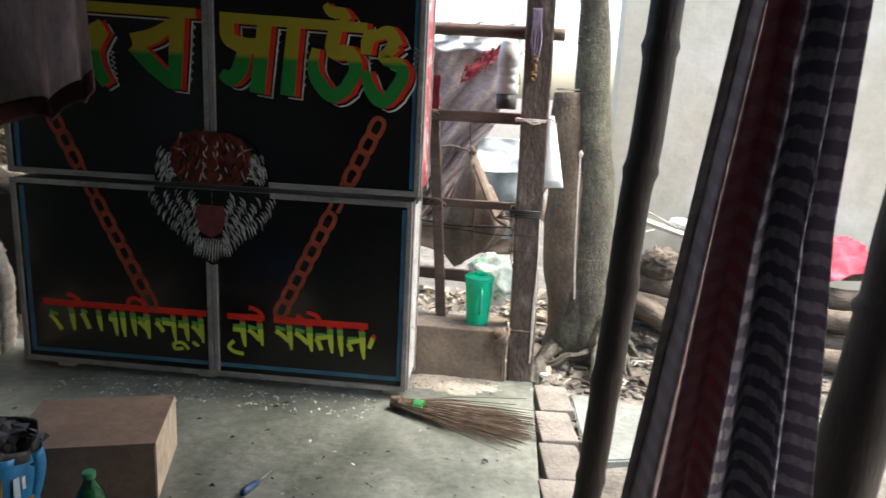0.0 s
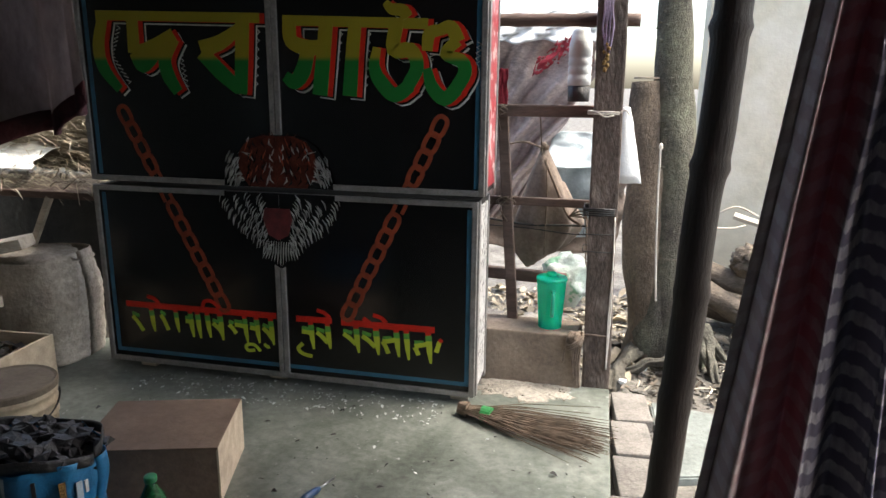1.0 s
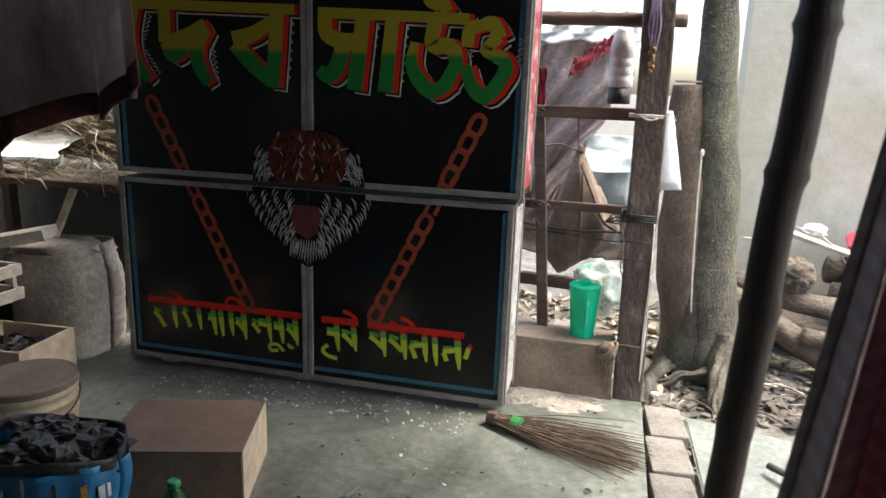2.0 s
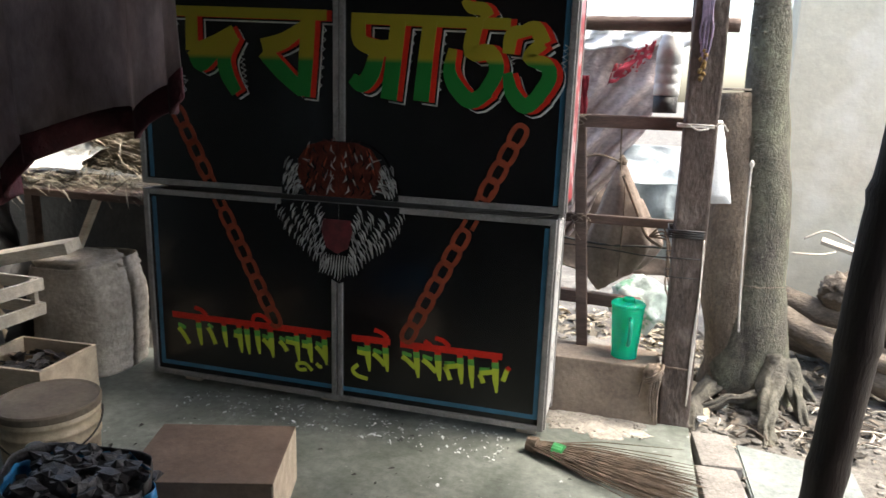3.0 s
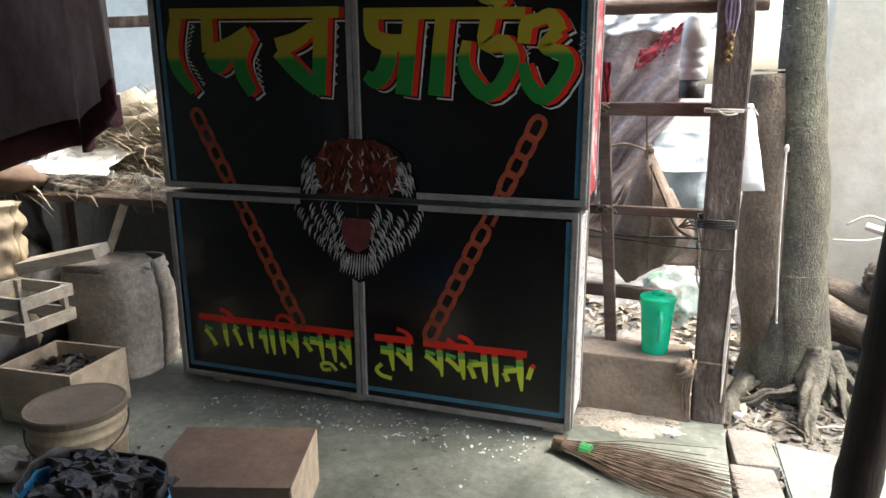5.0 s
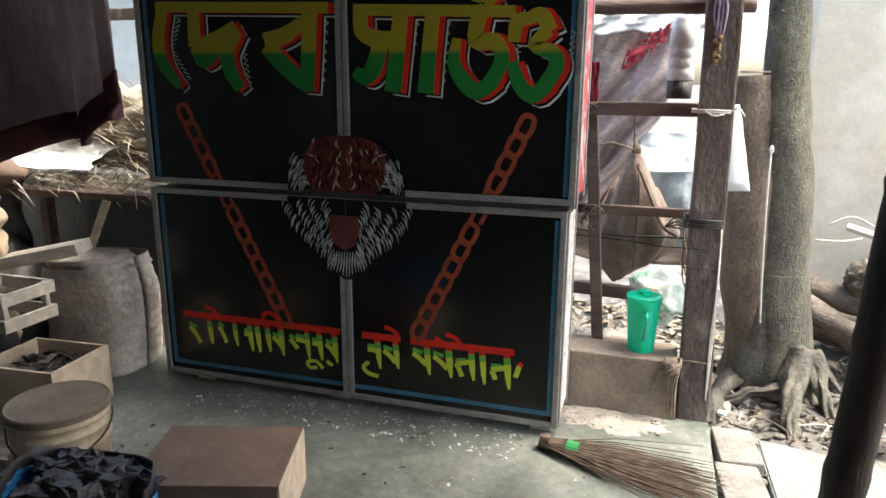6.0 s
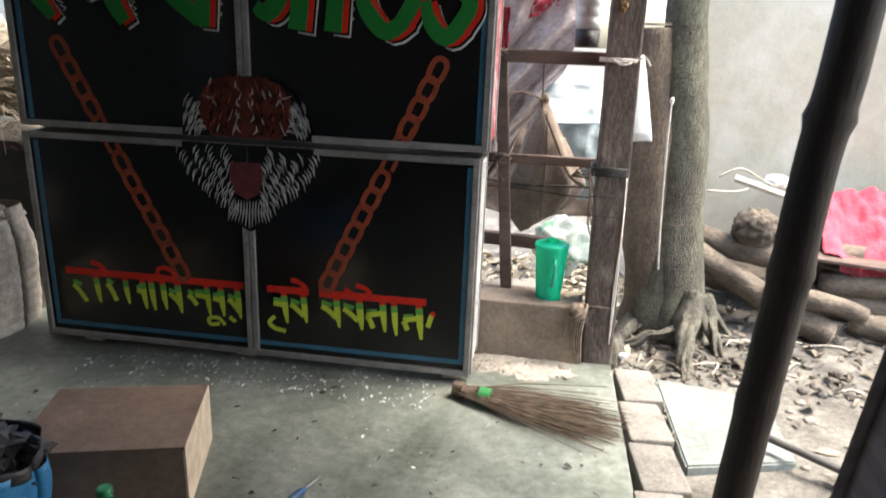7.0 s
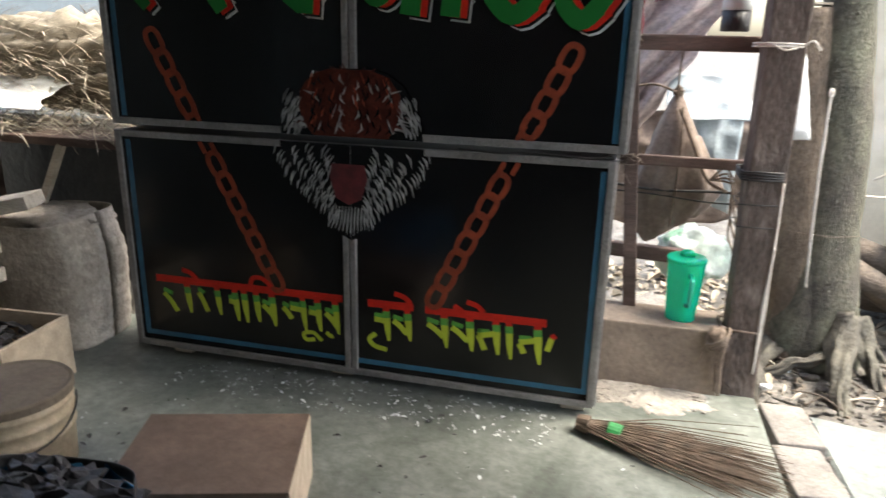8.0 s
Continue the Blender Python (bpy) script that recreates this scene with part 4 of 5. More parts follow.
# ---- green jug on the low wall ----
def jug():
    c = (0.247, 0.326, 0.209)
    j = thing("water_jug", c, "translucent bright green plastic water jug with lid on the low wall", "jug")
    prof = [(0.043, 0.0), (0.046, 0.003), (0.0465, 0.03), (0.049, 0.06), (0.053, 0.12), (0.058, 0.19), (0.059, 0.20), (0.057, 0.20), (0.055, 0.19), (0.047, 0.06), (0.043, 0.006)]
    part("body", lathe(prof, c, 40), M_JUG, j, smooth=True)
    lid = part("lid", lathe([(0.054, 0.1985), (0.061, 0.1985), (0.061, 0.207), (0.058, 0.21), (0.03, 0.213), (0.022, 0.2135)], c, 40), M_JUG, j, "round green lid", smooth=True)
    part("knob", lathe([(0.022, 0.213), (0.021, 0.225), (0.017, 0.228)], c, 20), M_JUG, lid, smooth=True)
    part("handle", tube(spline([(c[0] + 0.012, c[1] - 0.054, c[2] + 0.165), (c[0] + 0.014, c[1] - 0.082, c[2] + 0.15), (c[0] + 0.012, c[1] - 0.082, c[2] + 0.085), (c[0] + 0.010, c[1] - 0.05, c[2] + 0.065)]), 0.0075, 10), M_JUGDARK, j, smooth=True)


jug()

# ---- the tree ----
def tree():
    t = thing("tree", (0.74, 0.72, -0.05), "grey-barked tree forked low, one stem sawn off, mossy patches, bare roots", "tree")

    def stem(keys, y, seed, wob):
        """keys: height, left side and right side of the stem."""
        pts, rad = [], []
        for (z0, l0, r0), (z1, l1, r1) in zip(keys, keys[1:]):
            n = max(2, int((z1 - z0) / 0.03))
            for s in range(n):
                f = s / n
                z, l, r = z0 + (z1 - z0) * f, l0 + (l1 - l0) * f, r0 + (r1 - r0) * f
                pts.append(((l + r) / 2 + 0.004 * math.sin(z * 9 + seed), y + 0.012 * z, z))
                rad.append((r - l) / 2)
        return tube(pts, rad, 40, wob, seed)
    part("trunk", stem([(-0.1, 0.59, 0.935), (0.0, 0.605, 0.91), (0.06, 0.612, 0.897), (0.16, 0.62, 0.88), (0.3, 0.618, 0.858), (0.5, 0.615, 0.835), (0.7, 0.612, 0.816),
                        (0.95, 0.606, 0.785), (1.2, 0.60, 0.753), (1.5, 0.59, 0.716), (1.9, 0.56, 0.67), (2.5, 0.50, 0.60), (3.2, 0.42, 0.51)], 0.72, 1, 0.10), M_BARK, t, smooth=True)
    part("root_stock", stem([(-0.1, 0.57, 0.83), (0.0, 0.578, 0.82), (0.2, 0.583, 0.80), (0.5, 0.585, 0.775), (0.8, 0.59, 0.725), (1.0, 0.61, 0.69)], 0.712, 4, 0.08), M_BARK, t, smooth=True)
    part("sawn_stem", stem([(-0.1, 0.53, 0.80), (0.0, 0.55, 0.78), (0.1, 0.568, 0.77), (0.25, 0.553, 0.755), (0.45, 0.526, 0.735), (0.6, 0.515, 0.72), (0.8, 0.510, 0.69),
                            (1.0, 0.511, 0.665), (1.205, 0.514, 0.64)], 0.715, 7, 0.10), M_BARK2, t, "brown stem sawn off at chest height", smooth=True)
    part("sawn_top", tube([(0.577, 0.729, 1.18), (0.577, 0.729, 1.187)], [0.062, 0.059], 24, 0.1, 7), M_LOGEND, t, "pale sawn top")
    for k, (p, r) in enumerate((
            ([(0.80, 0.63, 0.17), (0.795, 0.55, 0.085), (0.785, 0.47, 0.045), (0.775, 0.38, -0.02), (0.77, 0.31, -0.06)], [0.048, 0.036, 0.03, 0.024, 0.013]),
            ([(0.86, 0.68, 0.16), (0.90, 0.62, 0.07), (0.915, 0.57, 0.02), (0.93, 0.50, -0.05)], [0.042, 0.026, 0.02, 0.012]),
            ([(0.80, 0.58, 0.06), (0.72, 0.53, 0.045), (0.62, 0.50, 0.025), (0.55, 0.49, -0.01)], [0.026, 0.018, 0.016, 0.012]),
            ([(0.88, 0.75, 0.12), (0.96, 0.72, 0.03), (1.02, 0.68, -0.05)], [0.034, 0.022, 0.013]),
            ([(0.63, 0.66, 0.05), (0.54, 0.53, 0.0), (0.515, 0.42, -0.005), (0.50, 0.33, -0.06)], [0.035, 0.026, 0.024, 0.02]))):
        q = spline(p, 8)
        rr = [r[min(i // 8, len(r) - 1)] + (r[min(i // 8 + 1, len(r) - 1)] - r[min(i // 8, len(r) - 1)]) * ((i % 8) / 8) for i in range(len(q))]
        part("root", tube([p + Vector((0.012 * noise.noise(p * 14), 0.012 * noise.noise(p * 14 + Vector((3, 0, 0))), 0.012 * noise.noise(p * 14 + Vector((0, 5, 0))) - 0.012)) for p in q], rr, 24, 1.1, k * 3.7), M_ROOT, t, smooth=True)
    # low leaf scars and knots on the bark
    rnd = random.Random(17)
    for k in range(46):
        z = rnd.uniform(0.15, 1.5)
        a = rnd.uniform(-2.7, -0.45)
        cx, rd = 0.742 - 0.06 * z, 0.122 - 0.038 * z
        part("knot", blob((cx + rd * math.cos(a), 0.72 + 0.012 * z + rd * math.sin(a), z), (rnd.uniform(0.006, 0.014), 0.005, rnd.uniform(0.003, 0.007)), 1, 0.4, 3, k), M_BARK, t, smooth=True)
    return t


tree()
solid("hanging_string", join(tube(spline([(0.638, 0.600, 0.925), (0.640, 0.598, 0.8), (0.645, 0.596, 0.65), (0.655, 0.594, 0.45), (0.667, 0.592, 0.28)]), 0.0036, 7, 0.3), blob((0.638, 0.602, 0.915), (0.008, 0.008, 0.014), 2, 0.5), blob((0.668, 0.592, 0.275), (0.004, 0.004, 0.006), 2, 0.3)), M_STRING,
      (0.65, 0.6, 0.6), "white cord hanging from a peg in the tree trunk", "string", smooth=True)
solid("tree_wire", tube([(0.52, 0.66, 0.46), (0.60, 0.612, 0.455), (0.72, 0.592, 0.452), (0.82, 0.65, 0.45)], 0.0011, 6), M_ROPE, (0.7, 0.6, 0.46), "thin wire round the trunk", "wire")

# ---- hanging things behind the opening ----
def white_bag():
    def f(u, v):
        a = u * 2 * math.pi
        w = 0.012 + 0.056 * v ** 0.9
        d = 0.010 + 0.035 * math.sin(min(v * 1.25, 1) * math.pi * 0.5)
        if v > 0.93:
            d *= 0.5
        x = 0.49 + 0.006 * v + w * math.cos(a) + 0.004 * noise.noise(Vector((u * 9, v * 7, 0)))
        return (x, 0.455 + d * math.sin(a), 1.072 - 0.288 * v + 0.006 * noise.noise(Vector((u * 6, v * 6, 4))) * v)
    return sheet(f, 36, 24, 0.001)


solid("polythene_bag", white_bag(), M_WHITEPL, (0.521, 0.449, 1.067), "white polythene bag hanging from the post cord", "bag", smooth=True)


def hang_jug():
    c = (0.306, 0.455, 1.09)
    j = thing("plastic_can", c, "white ribbed plastic can with a dark base hanging from the rail", "plastic can")
    ribs = [(0.040, 0.06), (0.044, 0.064), (0.044, 0.096), (0.041, 0.10), (0.044, 0.105), (0.044, 0.128), (0.041, 0.133), (0.044, 0.138), (0.044, 0.16), (0.041, 0.165), (0.045, 0.17), (0.043, 0.216), (0.037, 0.24), (0.031, 0.258), (0.029, 0.27)]
    part("body", lathe(ribs, c, 28), M_WHITEPL, j, smooth=True)
    part("base", lathe([(0.039, 0.0), (0.041, 0.003), (0.042, 0.059), (0.038, 0.0595)], c, 28), M_DARKJUNK_SHADE, j, "dark ribbed lower part", smooth=True)
    part("cord", tube(spline([(c[0], c[1], c[2] + 0.268), (c[0] + 0.004, c[1] - 0.02, c[2] + 0.29), (c[0] + 0.003, c[1] - 0.048, c[2] + 0.31)]), 0.0025, 6), M_ROPE, j)


hang_jug()


def tarp():
    def f(u, v):
        x = -0.32 + 0.68 * u * (1 - max(0, v - 0.24) * 0.75) + 0.008 * math.sin(v * 30) * u
        z = 1.40 + 0.03 * u - 0.10 * (1 - u) ** 2 - 0.92 * v
        q = u * 1.0 + v * 0.55
        crease = 0.040 * math.sin(q * 19) + 0.024 * math.sin(q * 43 + 1 + 2 * v) + 0.03 * noise.noise(Vector((u * 7, v * 5, 2)))
        y = 1.0 + 0.06 * v + crease * (0.5 + 0.7 * v)
        return (x, y, z)
    return sheet(f, 90, 60, 0.002)


tp = thing("tarpaulin", (0, 0.945, 0.873), "faded purple-brown tarpaulin hanging in folds behind the rails", "tarpaulin")
part("sheet", tarp(), M_TARP, tp, smooth=True)
part("hem_cord", tube([(-0.32 + 0.68 * k / 20, 0.985, 1.40 + 0.03 * k / 20 - 0.10 * (1 - k / 20) ** 2) for k in range(21)], 0.004, 6), M_ROPE, tp, "brown cord along its top edge", smooth=True)


def top_sheet():
    def f(u, v):
        x = -0.35 + 0.80 * u
        q = 0.02 * math.sin(u * 31 + v * 9) + 0.02 * noise.noise(Vector((u * 11, v * 6, 0)))
        return (x, 0.985 - 0.05 * v + q * 0.8, 1.455 + 0.03 * u - 0.13 * v + q * 0.5)
    return sheet(f, 80, 16, 0.002)


solid("plastic_sheet", top_sheet(), M_WHITEPL, (0, 0.898, 1.358), "crumpled whitish plastic sheet over the tarpaulin's top", "plastic sheet", smooth=True)


def crumple(name, c, s, material, label, cat, seed, nu=34, nv=30, lean=0.0, fold=3.3):
    def f(u, v):
        x, z = c[0] + s[0] * (u - 0.5), c[2] + s[2] * (0.5 - v)
        p = Vector((u * fold + seed, v * fold, seed))
        y = c[1] + s[1] * (noise.noise(p) + 0.5 * noise.noise(p * 2.7)) + lean * (0.5 - v)
        return (x + 0.12 * s[0] * noise.noise(p + Vector((9, 0, 0))), y, z + 0.12 * s[2] * noise.noise(p + Vector((0, 9, 0))))
    return solid(name, sheet(f, nu, nv, 0.0015), material, c, label, cat, smooth=True)


def torn_rag():
    def f(u, v):
        return (0.10 + 0.15 * u + 0.03 * (0.5 - v), 0.868 + 0.012 * noise.noise(Vector((u * 5, v * 4, 1))), 1.32 - 0.13 * v + 0.05 * u)

    def keep(u, v):
        return abs(v - 0.85 + 0.7 * u) < 0.26 + 0.5 * noise.noise(Vector((u * 9, v * 9, 4)))
    return sheet(f, 36, 30, 0.002, keep)


solid("rag", torn_rag(), M_TARPRED, (0.17, 0.87, 1.3), "torn crimson rag caught on the tarpaulin", "rag", smooth=True)
crumple("rag", (0.018, 0.392, 1.135), (0.045, 0.012, 0.15), M_TARPRED, "crimson rag hanging by the upright", "rag", 3, 12, 16)


def brown_bag():
    def f(u, v):
        a = u * 2 * math.pi
        w = 0.012 + 0.135 * min(v / 0.72, 1) ** 0.95 * (1 if v < 0.72 else 1 - 0.55 * ((v - 0.72) / 0.28) ** 1.6)
        d = 0.012 + 0.055 * math.sin(min(v, 0.97) * math.pi) ** 0.7
        cx = 0.178 + 0.02 * v
        fold = 1 + 0.16 * math.sin(a * 7 + v * 2) * v
        z = 0.90 - 0.46 * v + (0.05 * math.cos(a) * v if v > 0.3 else 0)
        return (cx + w * math.cos(a) * fold, 0.56 + d * math.sin(a) * fold, z)
    return sheet(f, 48, 30, 0.0015)


jb = thing("jute_bag", (0.185, 0.529, 0.873), "slack brown jute bag hanging by its corner from the rail", "bag")
part("bag", brown_bag(), M_BROWNBAG, jb, smooth=True)
part("tied_corner", join(blob((0.178, 0.555, 0.905), (0.016, 0.016, 0.022), 2, 0.5, 4, 2), *[tube([(0.178 + 0.017 * math.cos(t), 0.555 + 0.017 * math.sin(t), 0.895 + 0.006 * k) for t in [0.5 * i for i in range(14)]], 0.0025, 5) for k in range(3)]), M_ROPE, jb, "corner bound with brown twine", smooth=True)
part("seam", tube(spline([(0.192, 0.497, 0.86), (0.20, 0.492, 0.72), (0.20, 0.495, 0.58), (0.198, 0.52, 0.46)]), 0.003, 6), M_ROPE, jb, smooth=True)
solid("bag_cord", join(tube(spline([(0.173, 0.52, 0.873), (0.168, 0.472, 0.97), (0.167, 0.397, 1.057)]), 0.003, 6), tube(spline([(0.185, 0.51, 0.854), (0.232, 0.491, 0.757), (0.289, 0.472, 0.64), (0.346, 0.425, 0.611)]), 0.006, 7),
                    tube(spline([(0.02, 0.52, 0.912), (0.098, 0.51, 0.926), (0.174, 0.52, 0.902)]), 0.004, 6),
                    *[tube(spline([(0.298, 0.463, 0.64), (0.34 + 0.01 * k, 0.46, 0.68 - 0.02 * k), (0.37, 0.42 + 0.005 * k, 0.63 - 0.05 * k), (0.385, 0.40, 0.55 - 0.04 * k)]), 0.0035, 6) for k in range(4)]), M_ROPE, (0.194, 0.472, 0.776),
      "brown cords holding the jute bag to rail and post", "rope", smooth=True)


crumple("polythene_sheet", (0.321, 0.964, 0.863), (0.30, 0.04, 0.15), M_BLUEPL, "bluish-white crumpled polythene hanging over a line", "plastic sheet", 2, lean=0.16, fold=1.3)
crumple("polythene_sheet", (0.327, 1.058, 0.601), (0.30, 0.045, 0.40), M_BLUEPL, "bluish-white crumpled polythene hanging in a curtain", "plastic sheet", 5, fold=1.5)
solid("printed_bag", blob((0.303, 0.68, 0.32), (0.125, 0.08, 0.105), 4, 0.32, 2.6, 3), M_GREENBAG, (0.302, 0.68, 0.223), "crumpled white bag with green print behind the jug", "bag", smooth=True)
crumple("sacking", (0.095, 1.18, 0.56), (0.9, 0.06, 0.46), M_BROWNBAG, "dull brown sacking hanging low behind the rails", "sacking", 8)

# ---- the firewood and yard side ----
def log(a, b, r0, r1, seed, label, bend=0.02, material=M_LOG):
    a, b = Vector(a), Vector(b)
    n = 16
    pts, rad = [], []
    for k in range(n + 1):
        t = k / n
        p = a.lerp(b, t) + Vector((0, bend * math.sin(t * math.pi * 1.3 + seed), bend * math.sin(t * math.pi + seed * 2)))
        pts.append(p)
        rad.append(r0 + (r1 - r0) * t)
    lg = thing("log", tuple(a), label, "log", "firewood pile by the yard wall")
    part("bark", tube(pts, rad, 14, 0.22, seed * 3.1), material, lg, smooth=True)
    d = (pts[-1] - pts[-2]).normalized()
    part("cut_end", tube([pts[-1] - d * 0.002, pts[-1] + d * 0.004], [rad[-1] * 0.86, rad[-1] * 0.84], 14), M_LOGEND, lg, "pale sawn end")
    return lg


log((0.86, 0.90, 0.255), (1.38, 0.70, 0.03), 0.052, 0.058, 1, "smooth grey-brown log leaning out of the firewood pile", 0.012)
log((0.88, 0.98, 0.345), (1.27, 0.88, 0.245), 0.05, 0.05, 2, "rough short log in the firewood pile", 0.02)
log((1.14, 0.76, 0.17), (1.50, 0.69, 0.10), 0.038, 0.036, 3, "crooked thin log with a pale sawn end", 0.025)
log((1.17, 1.04, 0.07), (2.059, 0.813, 0.06), 0.07, 0.06, 4, "dark thick log at the bottom of the pile", 0.01)
log((1.306, 1.087, 0.291), (2.078, 0.926, 0.252), 0.06, 0.055, 5, "brown split log under the red cloth", 0.02)
log((1.411, 0.945, 0.165), (2.165, 0.775, 0.175), 0.05, 0.05, 6, "brown log in the firewood pile", 0.02)
log((1.127, 1.228, 0.136), (2.158, 1.181, 0.116), 0.09, 0.085, 7, "thick dark log against the wall", 0.01)
log((1.329, 1.247, 0.349), (2.28, 1.21, 0.369), 0.07, 0.06, 8, "brown log high in the pile", 0.01)
log((0.92, 1.134, 0.116), (1.312, 1.04, 0.1), 0.08, 0.075, 10, "short dark log beneath the root block", 0.01)
log((1.496, 0.803, 0.045), (2.15, 0.567, 0.04), 0.05, 0.05, 9, "dark log lying on the soil", 0.01)
solid("root_block", blob((1.10, 0.92, 0.385), (0.092, 0.085, 0.082), 4, 0.22, 5.0, 2), M_LOG, (1.10, 0.92, 0.3), "gnarled grey root block on the firewood", "log", smooth=True)
solid("plank", box((1.224, 1.068, 0.509), (0.40, 0.05, 0.018), 0.003, pose(0, 0, 0, 12, 15, -14)), M_PALEWOOD, (1.223, 1.068, 0.485), "pale split plank lying on the firewood", "plank")
solid("plank", box((1.573, 0.907, 0.27), (0.55, 0.10, 0.014), 0.003, pose(0, 0, 0, 4, 3, -6)), M_RAIL, (1.573, 0.907, 0.31), "thin brown board across the firewood", "plank")
solid("rag", blob((1.217, 1.134, 0.553), (0.055, 0.04, 0.03), 3, 0.5, 3, 6), M_WHITEPL, (1.216, 1.134, 0.533), "white crumpled scrap on the plank", "rag", smooth=True)
for k, q in enumerate(([(0.941, 1.002, 0.582), (1.02, 1.002, 0.621), (1.114, 1.04, 0.582), (1.188, 1.077, 0.543)], [(0.89, 0.945, 0.529), (1.005, 0.983, 0.524), (1.073, 1.021, 0.533)], [(1.245, 1.087, 0.533), (1.299, 1.04, 0.485), (1.335, 1.021, 0.436)])):
    solid("twig", tube(spline(q), [0.005 - 0.0001 * i for i in range(len(spline(q)))], 6, 0.3, k), M_PALEWOOD, q[0], "dry pale twig sticking out of the firewood", "twig", smooth=True)


def red_cloth():
    def f(u, v):
        x = 1.40 + 0.75 * u
        z = 0.51 - 0.30 * v * (1.0 - 0.75 * abs(u - 0.22) ** 0.8 * 1.3) + 0.012 * noise.noise(Vector((u * 34, v * 9, 7))) + 0.04 * noise.noise(Vector((u * 9, v * 5, 0)))
        y = 1.30 - 0.38 * v + 0.022 * noise.noise(Vector((u * 26 + v * 6, v * 5, 5))) + 0.025 * noise.noise(Vector((u * 8, v * 6, 3)))
        return (x, y, z)
    return sheet(f, 60, 26, 0.002)


rc = thing("red_cloth", (1.617, 0.992, 0.388), "bright red-pink cloth spread over the firewood", "cloth")
part("cloth", red_cloth(), M_REDCLOTH, rc, smooth=True)
random.seed(11)
part("fringe", join(*[tube([(1.46 + 0.22 * k / 40, 0.915 + 0.01 * random.random(), 0.235 + 0.03 * abs(k - 20) / 20), (1.46 + 0.22 * k / 40 + random.uniform(-0.01, 0.01), 0.90, 0.20 + 0.03 * abs(k - 20) / 20)], 0.0018, 4) for k in range(41)]), M_REDCLOTH, rc, "frayed pink fringe")
solid("pipe", tube(spline([(0.868, -0.095, 0.004), (0.952, -0.189, 0.012), (1.064, -0.283, 0.012), (1.214, -0.397, 0.012)]), 0.012, 10), M_PIPE, (1.026, -0.236, 0), "dark plastic pipe lying on the soil", "pipe", smooth=True)

# ---- near pole, curtain, second post ----
solid("bamboo_pole", bamboo_bar((0.551, -0.948, -0.06), (0.648, -1.014, 2.235), 0.0315, 18, 0.238, 0.05, 1.69), M_BAMBOO, (0.551, -0.948, -0.06), "dark smoky bamboo roof pole with swollen joints", "pole", smooth=True)
solid("timber_upright", bamboo_bar((0.965, -1.15, -0.06), (1.125, -1.18, 2.235), 0.06, 16, 0.5, 0.1, 2), M_BAMBOO, (0.965, -1.15, -0.06), "dark round shed post beside the curtain", "post", smooth=True)


def curtain():
    def f(u, v):
        z = 2.245 - 1.995 * v
        left = 0.521 + 0.108 * z
        wide = max(0.86 + 0.09 * max(0.0, 0.95 - z) - left, 0.16)
        x = left + wide * u + 0.012 * math.sin(u * 19 + v * 1.5)
        y = -1.26 + (0.022 + 0.016 * v) * math.sin(u * 21 + v * 1.2) + 0.012 * math.sin(u * 47 + v * 4) + 0.03 * u
        return (x, y, z + 0.01 * math.sin(u * 21))
    return sheet(f, 110, 60, 0.0015)


solid("curtain", curtain(), M_CURTAIN, (0.72, -1.2, 2.1), "gathered cloth curtain, grey, crimson and navy with wavy pale bands", "curtain", smooth=True)

# ---- cloth over the left side ----
def hung_cloth(v0, v1):
    def f(u, vv):
        v = v0 + (v1 - v0) * vv
        top = 2.2
        bottom = 1.132 - 0.28 * (1 - u) - 0.010 * math.sin(u * 7) + 0.007 * math.sin(u * 50) + 0.012 * noise.noise(Vector((u * 5, 0, 0)))
        z = top + (bottom - top) * v
        x = -0.74 + 0.604 * u - 0.02 * (1 - v) * u
        y = -1.61 + 0.03 * math.sin(u * 22 + v * 2) + 0.02 * math.sin(u * 47 + 1 + v) * v + 0.02 * noise.noise(Vector((u * 5, v * 3, 1)))
        return (x, y, z)
    return f


hc = thing("hanging_cloth", (-0.5, -1.6, 2.2), "dull grey-brown garment hanging with a maroon hem", "garment")
part("cloth", sheet(hung_cloth(0, 0.978), 60, 40, 0.002), M_CLOTH, hc, smooth=True)
part("hem", sheet(hung_cloth(0.978, 1.0), 60, 4, 0.004), M_HEM, hc, "dark maroon hem band", smooth=True)

# ---- things on the floor ----
def broom():
    b = thing("broom", (0.0, -0.15, 0.0), "stiff palm-rib hand broom lying on the cement floor", "broom")
    a = Vector((-0.03, -0.092, 0.028))
    tip = Vector((0.475, -0.215, 0.012))
    d = (tip - a).normalized()
    s = d.cross(Vector((0, 0, 1))).normalized()
    random.seed(5)
    bm = []
    for k in range(190):
        r0, an = 0.022 * math.sqrt(random.random()), random.uniform(0, 6.28)
        p0 = a + s * (r0 * math.cos(an)) + Vector((0, 0, abs(r0 * math.sin(an)) * 0.9 - 0.008))
        ln = random.uniform(0.78, 1.06)
        spread = random.gauss(0, 0.062)
        p1 = a + (tip - a) * ln + s * (spread + r0 * math.cos(an)) + Vector((0, 0, random.uniform(-0.008, 0.03) - 0.004))
        p1.z = max(p1.z, 0.003)
        mid = p0.lerp(p1, 0.45) + s * spread * 0.12 + Vector((0, 0, 0.004))
        mid.z = max(mid.z, 0.004)
        bm.append(tube([p0, mid, p1], [0.0021, 0.0017, 0.0008], 4, cap=False))
    tagged(part("bristles", join(*bm), M_BROOM, b), kind="stuff")
    part("binding", tube([a + d * 0.085, a + d * 0.12], [0.029, 0.028], 16), M_GREENTIE, b, "bright green plastic tie")
    part("butt", tube([a - d * 0.004, a + d * 0.03], [0.023, 0.026], 14, 0.2, 2), M_BROOM, b)


